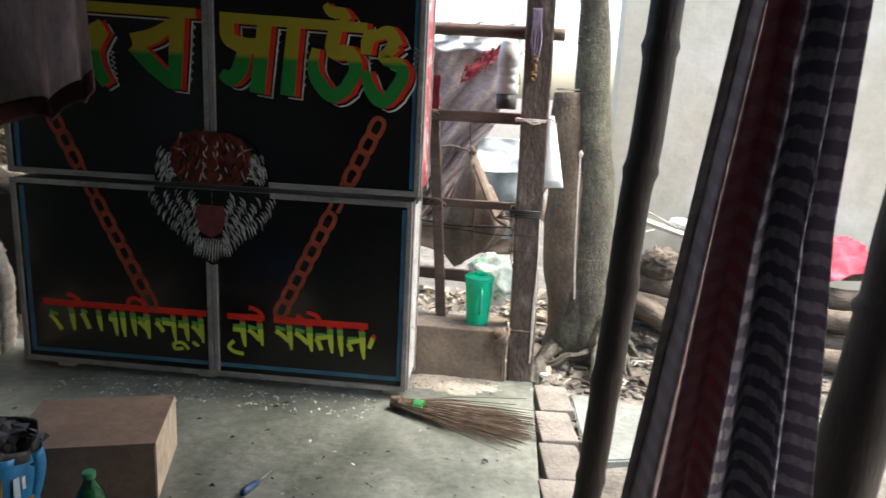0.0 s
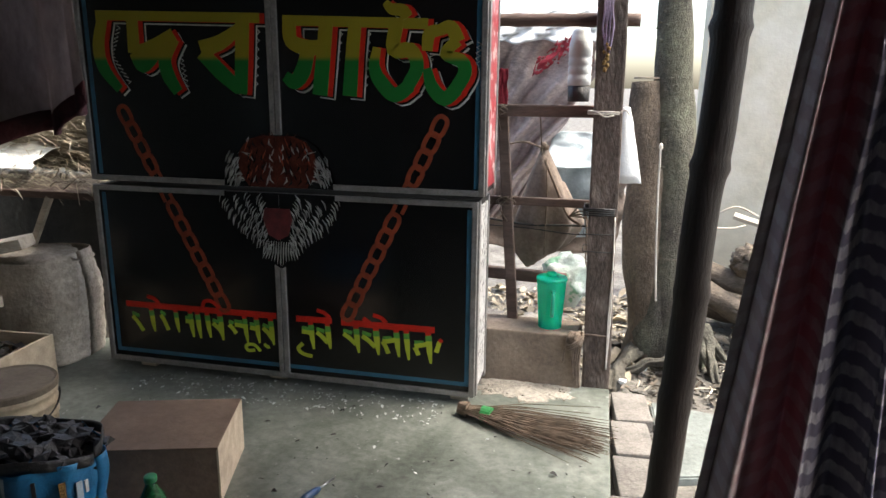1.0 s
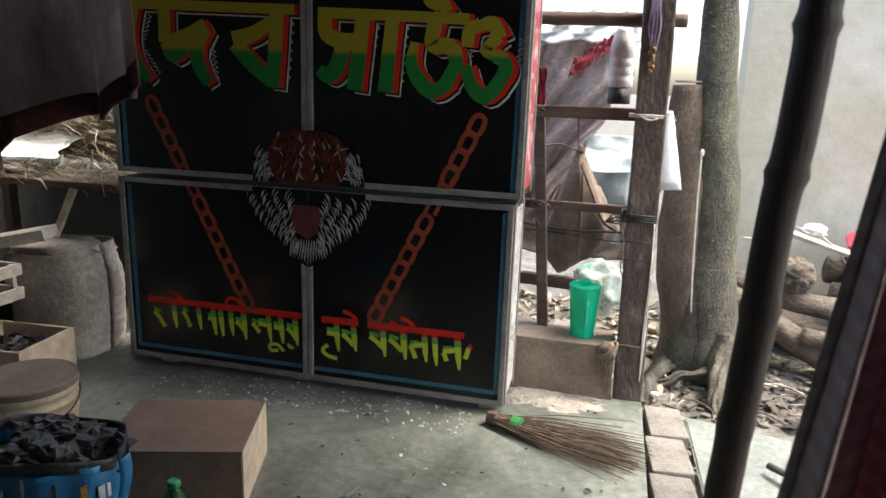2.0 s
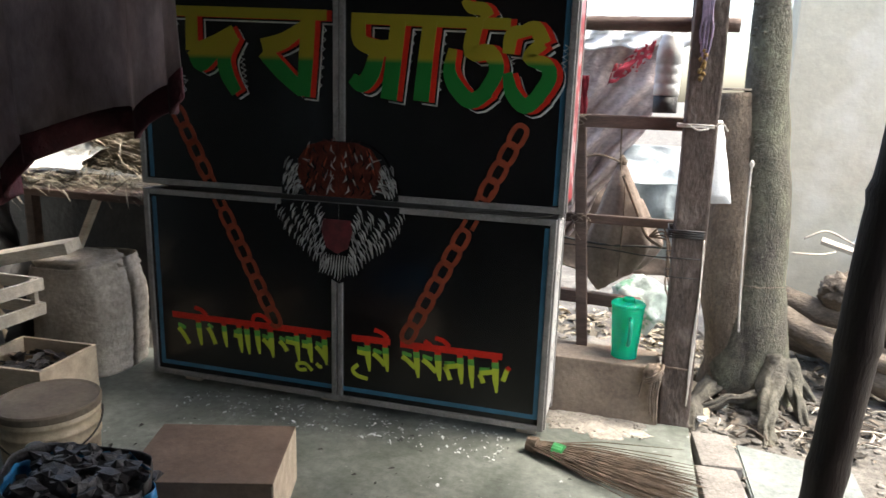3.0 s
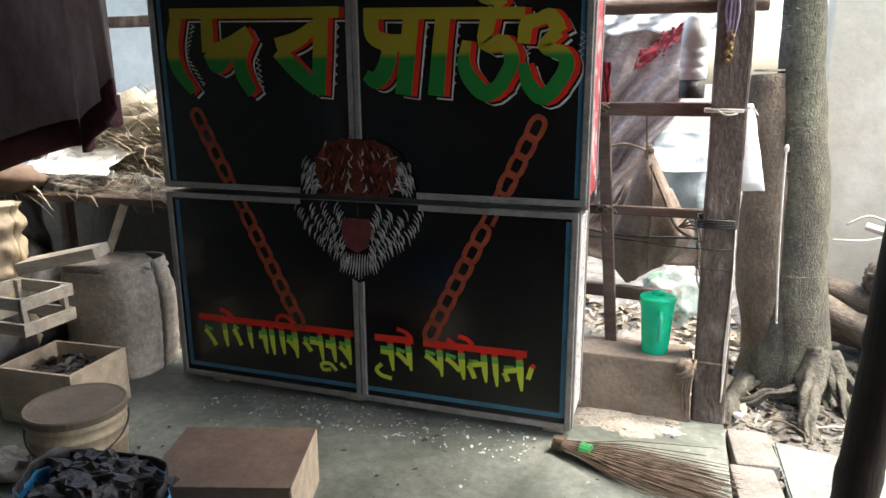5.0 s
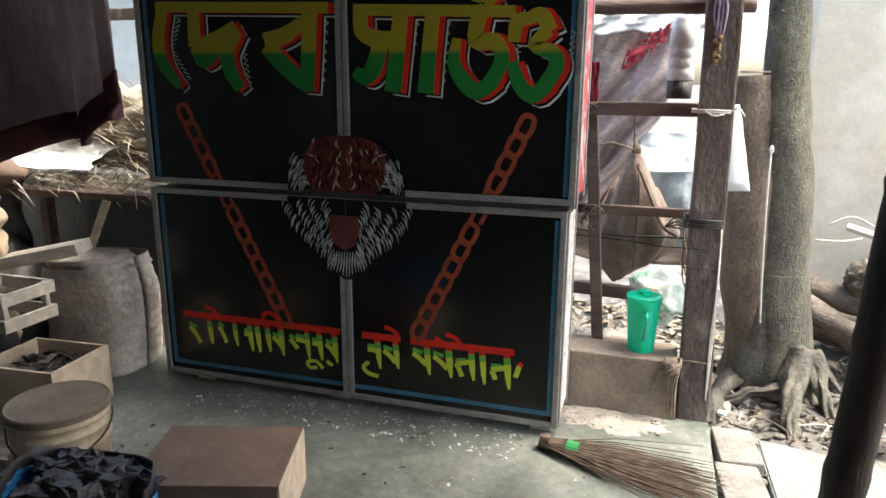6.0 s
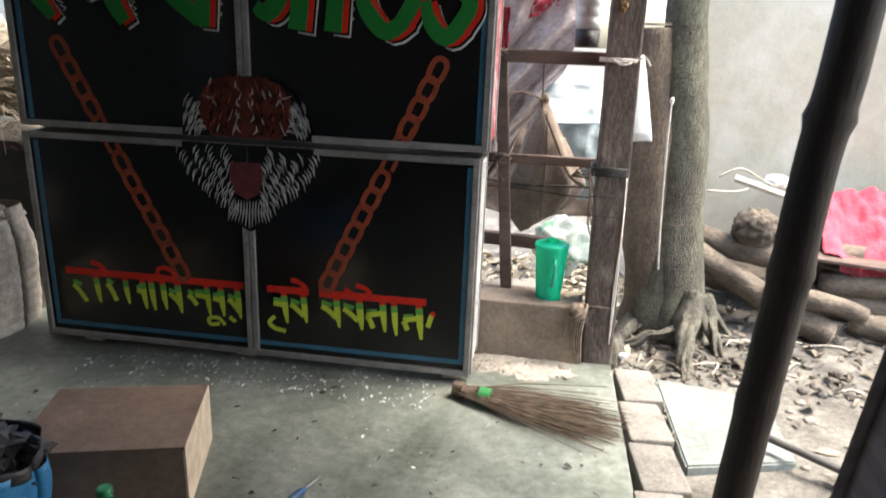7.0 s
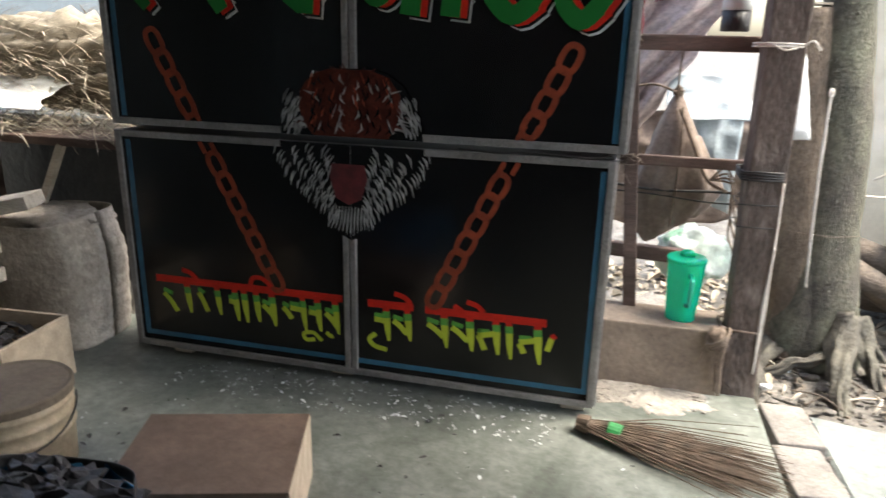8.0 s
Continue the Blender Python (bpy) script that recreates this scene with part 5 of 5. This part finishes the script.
broom()


def carton():
    c = (-0.80, -0.684, 0.0)
    turn = rotz(17)
    k = thing("board_box", c, "closed brown board box standing on the cement floor", "box")
    h = 0.171
    part("body", box((c[0], c[1], h / 2), (0.375, 0.30, h - 0.012), 0.003, turn), M_CARDBOARD, k)
    part("lid", box((c[0], c[1], h - 0.003), (0.379, 0.304, 0.008), 0.002, turn), M_CARDBOARD, k)
    e = turn @ Vector((0.188, 0, 0))
    # paler colour paints in the light that falls on this end
    part("side_board", box((c[0] + e.x, c[1] + e.y, h / 2), (0.006, 0.302, h - 0.002), 0.001, turn), M_PLY, k, "end board coloured paler for the light from the opening")


carton()


def pail():
    c = (-1.378, -0.65, 0.0)
    p = thing("paint_pail", c, "dusty cream ribbed plastic pail with a brown dusty lid", "pail")
    part("body", lathe([(0.122, 0), (0.126, 0.003), (0.131, 0.10), (0.135, 0.105), (0.135, 0.112), (0.131, 0.116), (0.132, 0.14), (0.137, 0.145), (0.137, 0.153), (0.132, 0.157), (0.133, 0.175), (0.138, 0.18), (0.138, 0.186), (0.134, 0.19), (0.134, 0.2)], c, 40), M_PAIL, p, smooth=True)
    part("lid", lathe([(0.134, 0.1985), (0.141, 0.1985), (0.142, 0.218), (0.138, 0.223), (0.130, 0.219), (0.06, 0.217)], c, 40), M_PAILTOP, p, "flat dusty brown lid", smooth=False)
    part("handle", tube([(c[0] + 0.141 * math.cos(t), c[1] + 0.141 * math.sin(t), 0.172 - 0.075 * math.sin((t + 2.6) / 3.4 * math.pi)) for t in [(-2.6 + 3.4 * k / 24) for k in range(25)]], 0.0028, 6), M_DARKWIRE, p, smooth=True)


pail()


def open_box():
    c = (-1.755, -0.35, 0.0)
    b = thing("open_wooden_box", c, "open pale plywood box half full of dark litter", "wooden box")
    w, d, h, t = 0.31, 0.27, 0.20, 0.012
    turn = rotz(4)
    for s, nm in ((-1, "side_board"), (1, "side_board")):
        o = turn @ Vector((s * (w / 2 - t / 2), 0, 0))
        part(nm, box((c[0] + o.x, c[1] + o.y, h / 2), (t, d, h), 0.0015, turn), M_PLY, b)
        o = turn @ Vector((0, s * (d / 2 - t / 2), 0))
        part("end_board", box((c[0] + o.x, c[1] + o.y, h / 2), (w - 2 * t, t, h), 0.0015, turn), M_PLY, b)
    part("bottom_board", box((c[0], c[1], 0.008), (w - 2 * t - 0.002, d - 2 * t - 0.002, 0.012), 0, turn), M_PLY, b)
    return b


open_box()
random.seed(21)


def litter(n, region, zf, size, seed):
    """Many small curled leaves and scraps as one mesh."""
    rnd = random.Random(seed)
    vs, fs = [], []
    for _ in range(n):
        x, y = rnd.uniform(region[0], region[1]), rnd.uniform(region[2], region[3])
        z = zf(x, y) + 0.004
        a, g = rnd.uniform(0, 6.28), rnd.uniform(0.35, 1.0) ** 2 * 1.9
        ln, wd = size * g * rnd.uniform(0.7, 1.2), size * g * rnd.uniform(0.25, 0.75)
        ux, uy = math.cos(a), math.sin(a)
        tilt = rnd.uniform(-0.2, 0.9)
        curl = rnd.uniform(-0.2, 0.7) * wd
        b = len(vs)
        for k, (s, q) in enumerate(((-1, 0), (-0.3, 0.8), (0.4, 0.9), (1, 0), (0.4, -0.9), (-0.3, -0.8))):
            vs.append((x + ux * s * ln / 2 - uy * q * wd / 2, y + uy * s * ln / 2 + ux * q * wd / 2, z + abs(q) * curl + (s + 1) * ln * 0.25 * tilt + 0.002))
        fs.append((b, b + 1, b + 2, b + 3))
        fs.append((b, b + 3, b + 4, b + 5))
    me = bpy.data.meshes.new("litter")
    me.from_pydata(vs, [], fs)
    return me


def litter_thing(name, n, region, zf, size, seed, material, label):
    me = litter(n, region, zf, size, seed)
    me.materials.append(material)
    ob = new(name, me)
    return tagged(ob, label, "litter", "", "stuff")


litter_thing("leaf_litter", 1500, (0.5, 2.6, 0.28, 1.3), ground_height, 0.036, 1, M_LEAF, "dry curled leaves on the yard soil")
litter_thing("leaf_litter", 1300, (-0.4, 0.6, 0.43, 1.5), ground_height, 0.045, 2, M_STRAW, "pale dry leaves and chips behind the low wall")
litter_thing("leaf_litter", 160, (1.02, 2.0, -0.9, 0.35), ground_height, 0.05, 3, M_LEAF, "dry leaves beside the slab")
litter_thing("paint_flakes", 360, (-1.3, -0.1, -0.2, 0.0), lambda x, y: -0.003, 0.011, 4, M_FLAKE, "white paint flakes and dust in front of the cabinets")
litter_thing("paint_flakes", 60, (-1.5, 0.5, -1.2, -0.1), lambda x, y: -0.003, 0.010, 5, M_FLAKE, "white scraps scattered on the floor")
litter_thing("floor_crumbs", 220, (-1.4, 0.45, -1.2, -0.05), lambda x, y: -0.003, 0.014, 9, M_DARKJUNK_SHADE, "dark crumbs and shavings on the cement floor")
litter_thing("box_litter", 90, (-1.88, -1.63, -0.46, -0.24), lambda x, y: 0.14, 0.05, 6, M_DARKJUNK_SHADE, "dark scraps filling the open box")
litter_thing("green_scraps", 12, (-0.05, 0.35, 0.5, 0.75), ground_height, 0.05, 7, M_GREENLEAF, "a few green leaves behind the low wall")


def stones(name, n, region, zf, size, seed, material, label):
    rnd = random.Random(seed)
    bms = []
    for k in range(n):
        x, y = rnd.uniform(region[0], region[1]), rnd.uniform(region[2], region[3])
        s = size * rnd.uniform(0.4, 1.3)
        bms.append(blob((x, y, zf(x, y) + s * 0.2), (s, s * rnd.uniform(0.6, 1), s * rnd.uniform(0.4, 0.7)), 1, 0.4, 2, k))
    return tagged(new(name, mesh_of(name, join(*bms), material)), label, "rubble", "", "stuff")


stones("rubble", 160, (0.5, 1.25, 0.27, 0.72), ground_height, 0.02, 1, M_SOIL, "small stones and clods round the roots")
stones("rubble", 45, (1.0, 1.7, -0.6, 0.3), ground_height, 0.02, 2, M_SAND, "broken pale rubble beside the slab")
stones("rubble", 70, (0.632, 0.66, -1.6, 0.25), lambda x, y: -0.045, 0.014, 3, M_SOIL, "grit along the bricks")
stones("rubble", 50, (0.02, 0.34, 0.1, 0.225), lambda x, y: 0.004, 0.006, 4, M_SAND, "grit on the swept sand")

rnd = random.Random(33)
for k in range(40):
    x, y = rnd.uniform(0.55, 1.5), rnd.uniform(0.3, 0.66)
    an, ln = rnd.uniform(0, 6.28), rnd.uniform(0.06, 0.2)
    z = ground_height(x, y) + 0.012
    q = spline([(x, y, z), (x + ln * 0.5 * math.cos(an), y + ln * 0.5 * math.sin(an) * 0.6, z + 0.02), (x + ln * math.cos(an + 0.2), y + ln * math.sin(an + 0.2) * 0.6, z + 0.015)], 4)
    solid("twig", tube(q, [0.0045 - 0.0003 * i for i in range(len(q))], 6, 0.3, k), (M_LOG, M_PALEWOOD)[k % 2], tuple(q[0]), "dry twig lying among the leaf litter", "twig", smooth=True)
solid("scrap_paper", blob((0.545, 0.37, -0.01), (0.018, 0.012, 0.01), 2, 0.5, 3, 3), M_WHITEPL, (0.545, 0.37, -0.02), "crumpled white paper scrap by the post foot", "scrap")
solid("foil_wrapper", blob((0.63, 0.52, -0.008), (0.02, 0.016, 0.01), 3, 0.7, 5, 4), M_BLUEPL, (0.63, 0.52, -0.02), "crumpled bluish wrapper between roots", "scrap")

# ---- sack, crates and straw shelf at the far end ----
def sack():
    def f(u, v):
        a = u * 2 * math.pi
        q = abs(math.cos(a)) ** 0.6 * (1 if math.cos(a) > 0 else -1), abs(math.sin(a)) ** 0.6 * (1 if math.sin(a) > 0 else -1)
        r = 1.0 - 0.10 * (1 - v) ** 3 - 0.12 * max(0, v - 0.72) / 0.28
        n = 0.06 * noise.noise(Vector((math.cos(a) * 1.5, math.sin(a) * 1.5, v * 3))) + 0.008 * math.sin(v * 60 + 3 * noise.noise(Vector((a, v * 3, 2)))) * max(0, math.cos(a - 0.2)) ** 2
        z = 0.44 * v + 0.02 * math.sin(a + 1) * v
        return (-1.86 + 0.205 * q[0] * (r + n) - 0.02 * v, 0.06 + 0.17 * q[1] * (r + n), max(z, 0.0))
    return sheet(f, 72, 60, 0.002)


fs = thing("filled_sack", (-1.8, 0.06, 0), "full dirty white woven sack standing beside the cabinets", "sack")
part("bag", sack(), M_SACK, fs, smooth=True)
part("folded_mouth", blob((-1.88, 0.06, 0.42), (0.19, 0.15, 0.045), 3, 0.35, 4, 2), M_SACK, fs, "crumpled folded sack mouth", smooth=True)


def crate():
    c = (-1.90, -0.36, 0.36)
    k = thing("wooden_crate", c, "pale slatted wooden crate stacked on junk beside the sack", "crate")
    for z in (0.335, 0.425):
        for s in (-1, 1):
            part("slat", box((c[0], c[1] + s * 0.1, z), (0.26, 0.014, 0.044), 0.002), M_PALEWOOD, k)
            part("slat", box((c[0] + s * 0.125, c[1], z), (0.014, 0.214, 0.044), 0.002), M_PALEWOOD, k)
    for sx in (-1, 1):
        for sy in (-1, 1):
            part("corner_block", box((c[0] + sx * 0.108, c[1] + sy * 0.084, 0.38), (0.02, 0.018, 0.13), 0.002), M_PALEWOOD, k)


crate()
solid("plank", box((-1.96, -0.11, 0.49), (0.34, 0.10, 0.045), 0.003, pose(0, 0, 0, 3, -12, 12)), M_PALEWOOD, (-1.86, -0.12, 0.49), "short pale plank lying on the sack", "plank")
# dark lumps added to fill the dark space below the crate
solid("junk_heap", join(blob((-2.2, -0.32, 0.14), (0.2, 0.2, 0.19), 3, 0.4, 3, 1), blob((-2.3, 0.05, 0.2), (0.22, 0.25, 0.25), 3, 0.4, 3, 4)), M_DARKJUNK_SHADE, (-2.1, -0.2, 0), "dark lumpy heap added to fill the dark space under the crate", "junk", "stuff", smooth=True)
def wrapped_roll():
    def f(u, v):
        a = u * 2 * math.pi
        r = 0.085 + 0.012 * math.sin(v * 38 + 3 * noise.noise(Vector((math.cos(a) * 2, math.sin(a) * 2, v * 4)))) + 0.012 * noise.noise(Vector((math.cos(a) * 3, math.sin(a) * 3, v * 6)))
        return (-2.20 + r * math.cos(a), -0.17 + r * math.sin(a), 0.12 + 0.58 * v)
    return join(sheet(f, 48, 60, 0.002), blob((-2.20, -0.17, 0.69), (0.078, 0.078, 0.02), 2, 0.3, 3, 1))


solid("wrapped_roll", wrapped_roll(), M_PAIL, (-2.2, -0.17, 0.12), "upright roll wrapped in crinkled brownish polythene", "roll", smooth=True)
# added dark sheet: stands for shade, hides bright background past the shelf
crumple("old_blanket", (-2.62, 0.1, 0.35), (0.75, 0.08, 0.8), M_DARKJUNK_SHADE, "dark crumpled sheet added for the shade at the shelf's end", "sheet", 23, lean=0.1)
solid("floor_scraps", join(*[blob((-1.75 + 0.05 * k, -0.72 - 0.04 * (k % 3), 0.03), (0.07, 0.05, 0.035), 2, 0.5, 3, k) for k in range(5)]), M_SACK, (-1.7, -0.7, 0), "crumpled pale wrappers on the floor by the pail", "scraps", "stuff")

for x in (-1.575, -2.87):
    solid("thin_post", box((x, 0.65, 0.72), (0.05, 0.05, 1.6), 0.005), M_RAIL, (x, 0.65, -0.08), "brown wooden upright behind the straw shelf", "post")
# straw shelf
sh = thing("straw_shelf", (-2.05, 0.35, 0.66), "rough wooden shelf on a slanted strut heaped with straw", "shelf")
part("board", box((-2.1, 0.34, 0.685), (1.1, 0.5, 0.03), 0.004), M_RAIL, sh)
part("strut", box((-1.90, 0.1, 0.545), (0.028, 0.02, 0.30), 0.003, pose(0, 0, 0, 0, 28, 0)), M_PALEWOOD, sh, "pale slanted strut")
part("leg", box((-1.60, 0.50, 0.325), (0.05, 0.05, 0.69), 0.004), M_RAIL, sh)
part("leg", box((-2.58, 0.50, 0.325), (0.05, 0.05, 0.69), 0.004), M_RAIL, sh)
# dark panel added in place of the shade below the shelf
solid("dark_sheet", box((-2.3, 0.62, 0.33), (1.7, 0.012, 0.70)), M_DARKJUNK_SHADE, (-2.15, 0.62, 0.33), "dark panel standing in for the shade below the shelf", "sheet")


def straw(name, n, region, z0, z1, ln, seed, label):
    rnd = random.Random(seed)
    vs, fs = [], []
    for _ in range(n):
        x, y, z = rnd.uniform(region[0], region[1]), rnd.uniform(region[2], region[3]), z0 + (z1 - z0) * rnd.random() ** 1.6
        a, e = rnd.gauss(0.2, 0.5), rnd.gauss(0, 0.22)
        d = Vector((math.cos(a) * math.cos(e), math.sin(a) * math.cos(e), math.sin(e))) * ln * rnd.uniform(0.4, 1)
        w = Vector((-d.y, d.x, 0)).normalized() * rnd.uniform(0.0012, 0.003)
        p = Vector((x, y, z))
        b = len(vs)
        m = p + d * 0.5 + Vector((0, 0, rnd.uniform(0, 0.012)))
        up = Vector((0, 0, 0.0015))
        vs += [p - w, p + w, m + w + up, m - w + up, p + d - w * 0.3, p + d + w * 0.3]
        fs += [(b, b + 1, b + 2, b + 3), (b + 3, b + 2, b + 5, b + 4)]
    me = bpy.data.meshes.new(name)
    me.from_pydata([tuple(v) for v in vs], [], fs)
    me.materials.append(M_STRAW)
    return tagged(new(name, me), label, "straw", "", "stuff")


straw("straw", 1500, (-2.6, -1.62, 0.06, 0.55), 0.70, 0.78, 0.2, 1, "dry straw heaped on the shelf")
straw("straw", 700, (-2.5, -1.75, 0.25, 0.6), 0.78, 0.98, 0.22, 2, "dry grass bundle above the shelf")
straw("straw", 60, (-1.64, -1.5, 0.0, 0.1), 0.72, 0.765, 0.1, 3, "stray straws at the cabinet's corner")
for c, r, sd in (((-2.08, 0.50, 0.93), (0.50, 0.13, 0.17), 5), ((-1.86, 0.46, 0.84), (0.27, 0.12, 0.10), 9)):
    solid("straw_bale", blob(c, r, 4, 0.4, 4, sd), M_STRAW, (c[0], c[1], 0.7), "bundle of dry grass lying on the shelf", "straw", smooth=True)
straw("straw", 1300, (-2.55, -1.72, 0.3, 0.62), 0.80, 1.10, 0.26, 12, "loose dry grass stacked over the bundles")
crumple("polythene_sheet", (-2.2, 0.27, 0.83), (0.46, 0.03, 0.10), M_WHITEPL, "bright crumpled polythene spread over the straw", "plastic sheet", 15, lean=0.26)
solid("old_sack", blob((-2.4, 0.06, 0.77), (0.18, 0.1, 0.06), 3, 0.2, 2, 3), M_CARDBOARD, (-2.4, 0.06, 0.71), "flat brown sack end on the shelf", "sack", smooth=True)
solid("wooden_rail", box((-2.2, 0.62, 1.05), (1.4, 0.03, 0.06), 0.005), M_RAIL, (-2.2, 0.62, 1.05), "brown rail behind the straw shelf", "rail", group="rails behind the shelf")
solid("wooden_rail", box((-2.2, 0.62, 1.43), (1.4, 0.04, 0.05), 0.005), M_POST, (-2.2, 0.62, 1.43), "dark rail under the eaves behind the shelf", "rail", group="rails behind the shelf")
crumple("woven_sheet", (-2.1, 0.72, 0.93), (1.1, 0.06, 0.28), M_SACK, "pale torn woven sheet hanging behind the straw", "plastic sheet", 19)
straw("dry_branches", 160, (-2.5, -1.8, 0.8, 1.1), 1.06, 1.16, 0.4, 7, "dry pale branches piled behind the rail")

# ---- blue sack of scrap, bottles, screwdriver ----
def blue_sack():
    c = (-0.87, -1.075, 0.0)
    s = thing("printed_sack", c, "open blue printed plastic sack stuffed with dark scrap", "sack")

    def f(u, v):
        a = u * 2 * math.pi
        r = 0.125 + 0.02 * v + 0.012 * noise.noise(Vector((math.cos(a) * 2, math.sin(a) * 2, v * 3))) + 0.008 * math.sin(a * 9) * v
        return (c[0] + r * 1.15 * math.cos(a), c[1] + r * 0.85 * math.sin(a), 0.30 * v + 0.016 * noise.noise(Vector((math.cos(a) * 2.5, math.sin(a) * 2.5, 5))) * v)
    part("bag", sheet(f, 60, 20, 0.002), M_BAGBLUE, s, "blue plastic with plain print bars", smooth=True)
    rnd = random.Random(8)
    for k in range(42):
        part("scrap", blob((c[0] + rnd.uniform(-0.115, 0.115), c[1] + rnd.uniform(-0.085, 0.085), 0.27 + rnd.uniform(0, 0.05)), (rnd.uniform(0.015, 0.05), rnd.uniform(0.012, 0.035), rnd.uniform(0.012, 0.03)), 2, 1.0, 3.2, k), M_DARKJUNK_SHADE, s)
    part("rim", sheet(lambda u, v: (c[0] + 0.145 * 1.15 * math.cos(u * 2 * math.pi) + 0.004 * math.sin(u * 60), c[1] + 0.147 * 0.85 * math.sin(u * 2 * math.pi), 0.292 + 0.028 * v + 0.012 * math.sin(u * 17)), 60, 3, 0.0015), M_DARKJUNK_SHADE, s, "dark folded rim", smooth=True)
    for k in range(22):
        a = -2.75 + 0.125 * k
        x, y = c[0] + 0.1475 * 1.15 * math.cos(a), c[1] + 0.1475 * 0.85 * math.sin(a)
        part("print_bar", box((x, y, 0.17 + 0.035 * (k % 3)), (0.008 + 0.006 * (k % 2), 0.004, 0.03 + 0.025 * (k % 4)), 0, rotz(math.degrees(a) + 90)), (M_WHITE, M_YELLOW, M_DARKJUNK_SHADE, M_BLUEPL)[k % 4], s)


blue_sack()


def bottle(c, h, r, material, cap, label, name="bottle"):
    b = thing(name, c, label, "bottle")
    part("body", lathe([(r * 0.9, 0), (r, 0.006), (r, h * 0.6), (r * 0.9, h * 0.7), (r * 0.38, h * 0.88), (r * 0.36, h * 0.93)], c, 24), material, b, smooth=True)
    part("cap", lathe([(r * 0.42, h * 0.92), (r * 0.44, h * 0.93), (r * 0.44, h * 0.99), (r * 0.38, h)], c, 20), cap, b, smooth=True)


bottle((-0.63, -0.985, 0.0), 0.205, 0.035, M_BOTTLE, M_BOTTLECAP, "green plastic bottle with a green cap on the floor")
bottle((-1.075, -0.985, 0.0), 0.30, 0.045, M_DARKJUNK_SHADE, M_DARKJUNK_SHADE, "sooty dark bottle standing beside the blue sack")


def screwdriver():
    a, b = Vector((-0.352, -0.725, 0.013)), Vector((-0.310, -0.595, 0.009))
    s = thing("screwdriver", tuple(a), "small blue-handled screwdriver lying on the floor", "screwdriver")
    d = b - a
    part("handle", tube([a, a + d * 0.08, a + d * 0.4, a + d * 0.52], [0.009, 0.012, 0.011, 0.007], 10), M_TOOLBLUE, s, smooth=True)
    part("shaft", tube([a + d * 0.5, b], 0.003, 8), M_STEEL, s, smooth=True)


screwdriver()
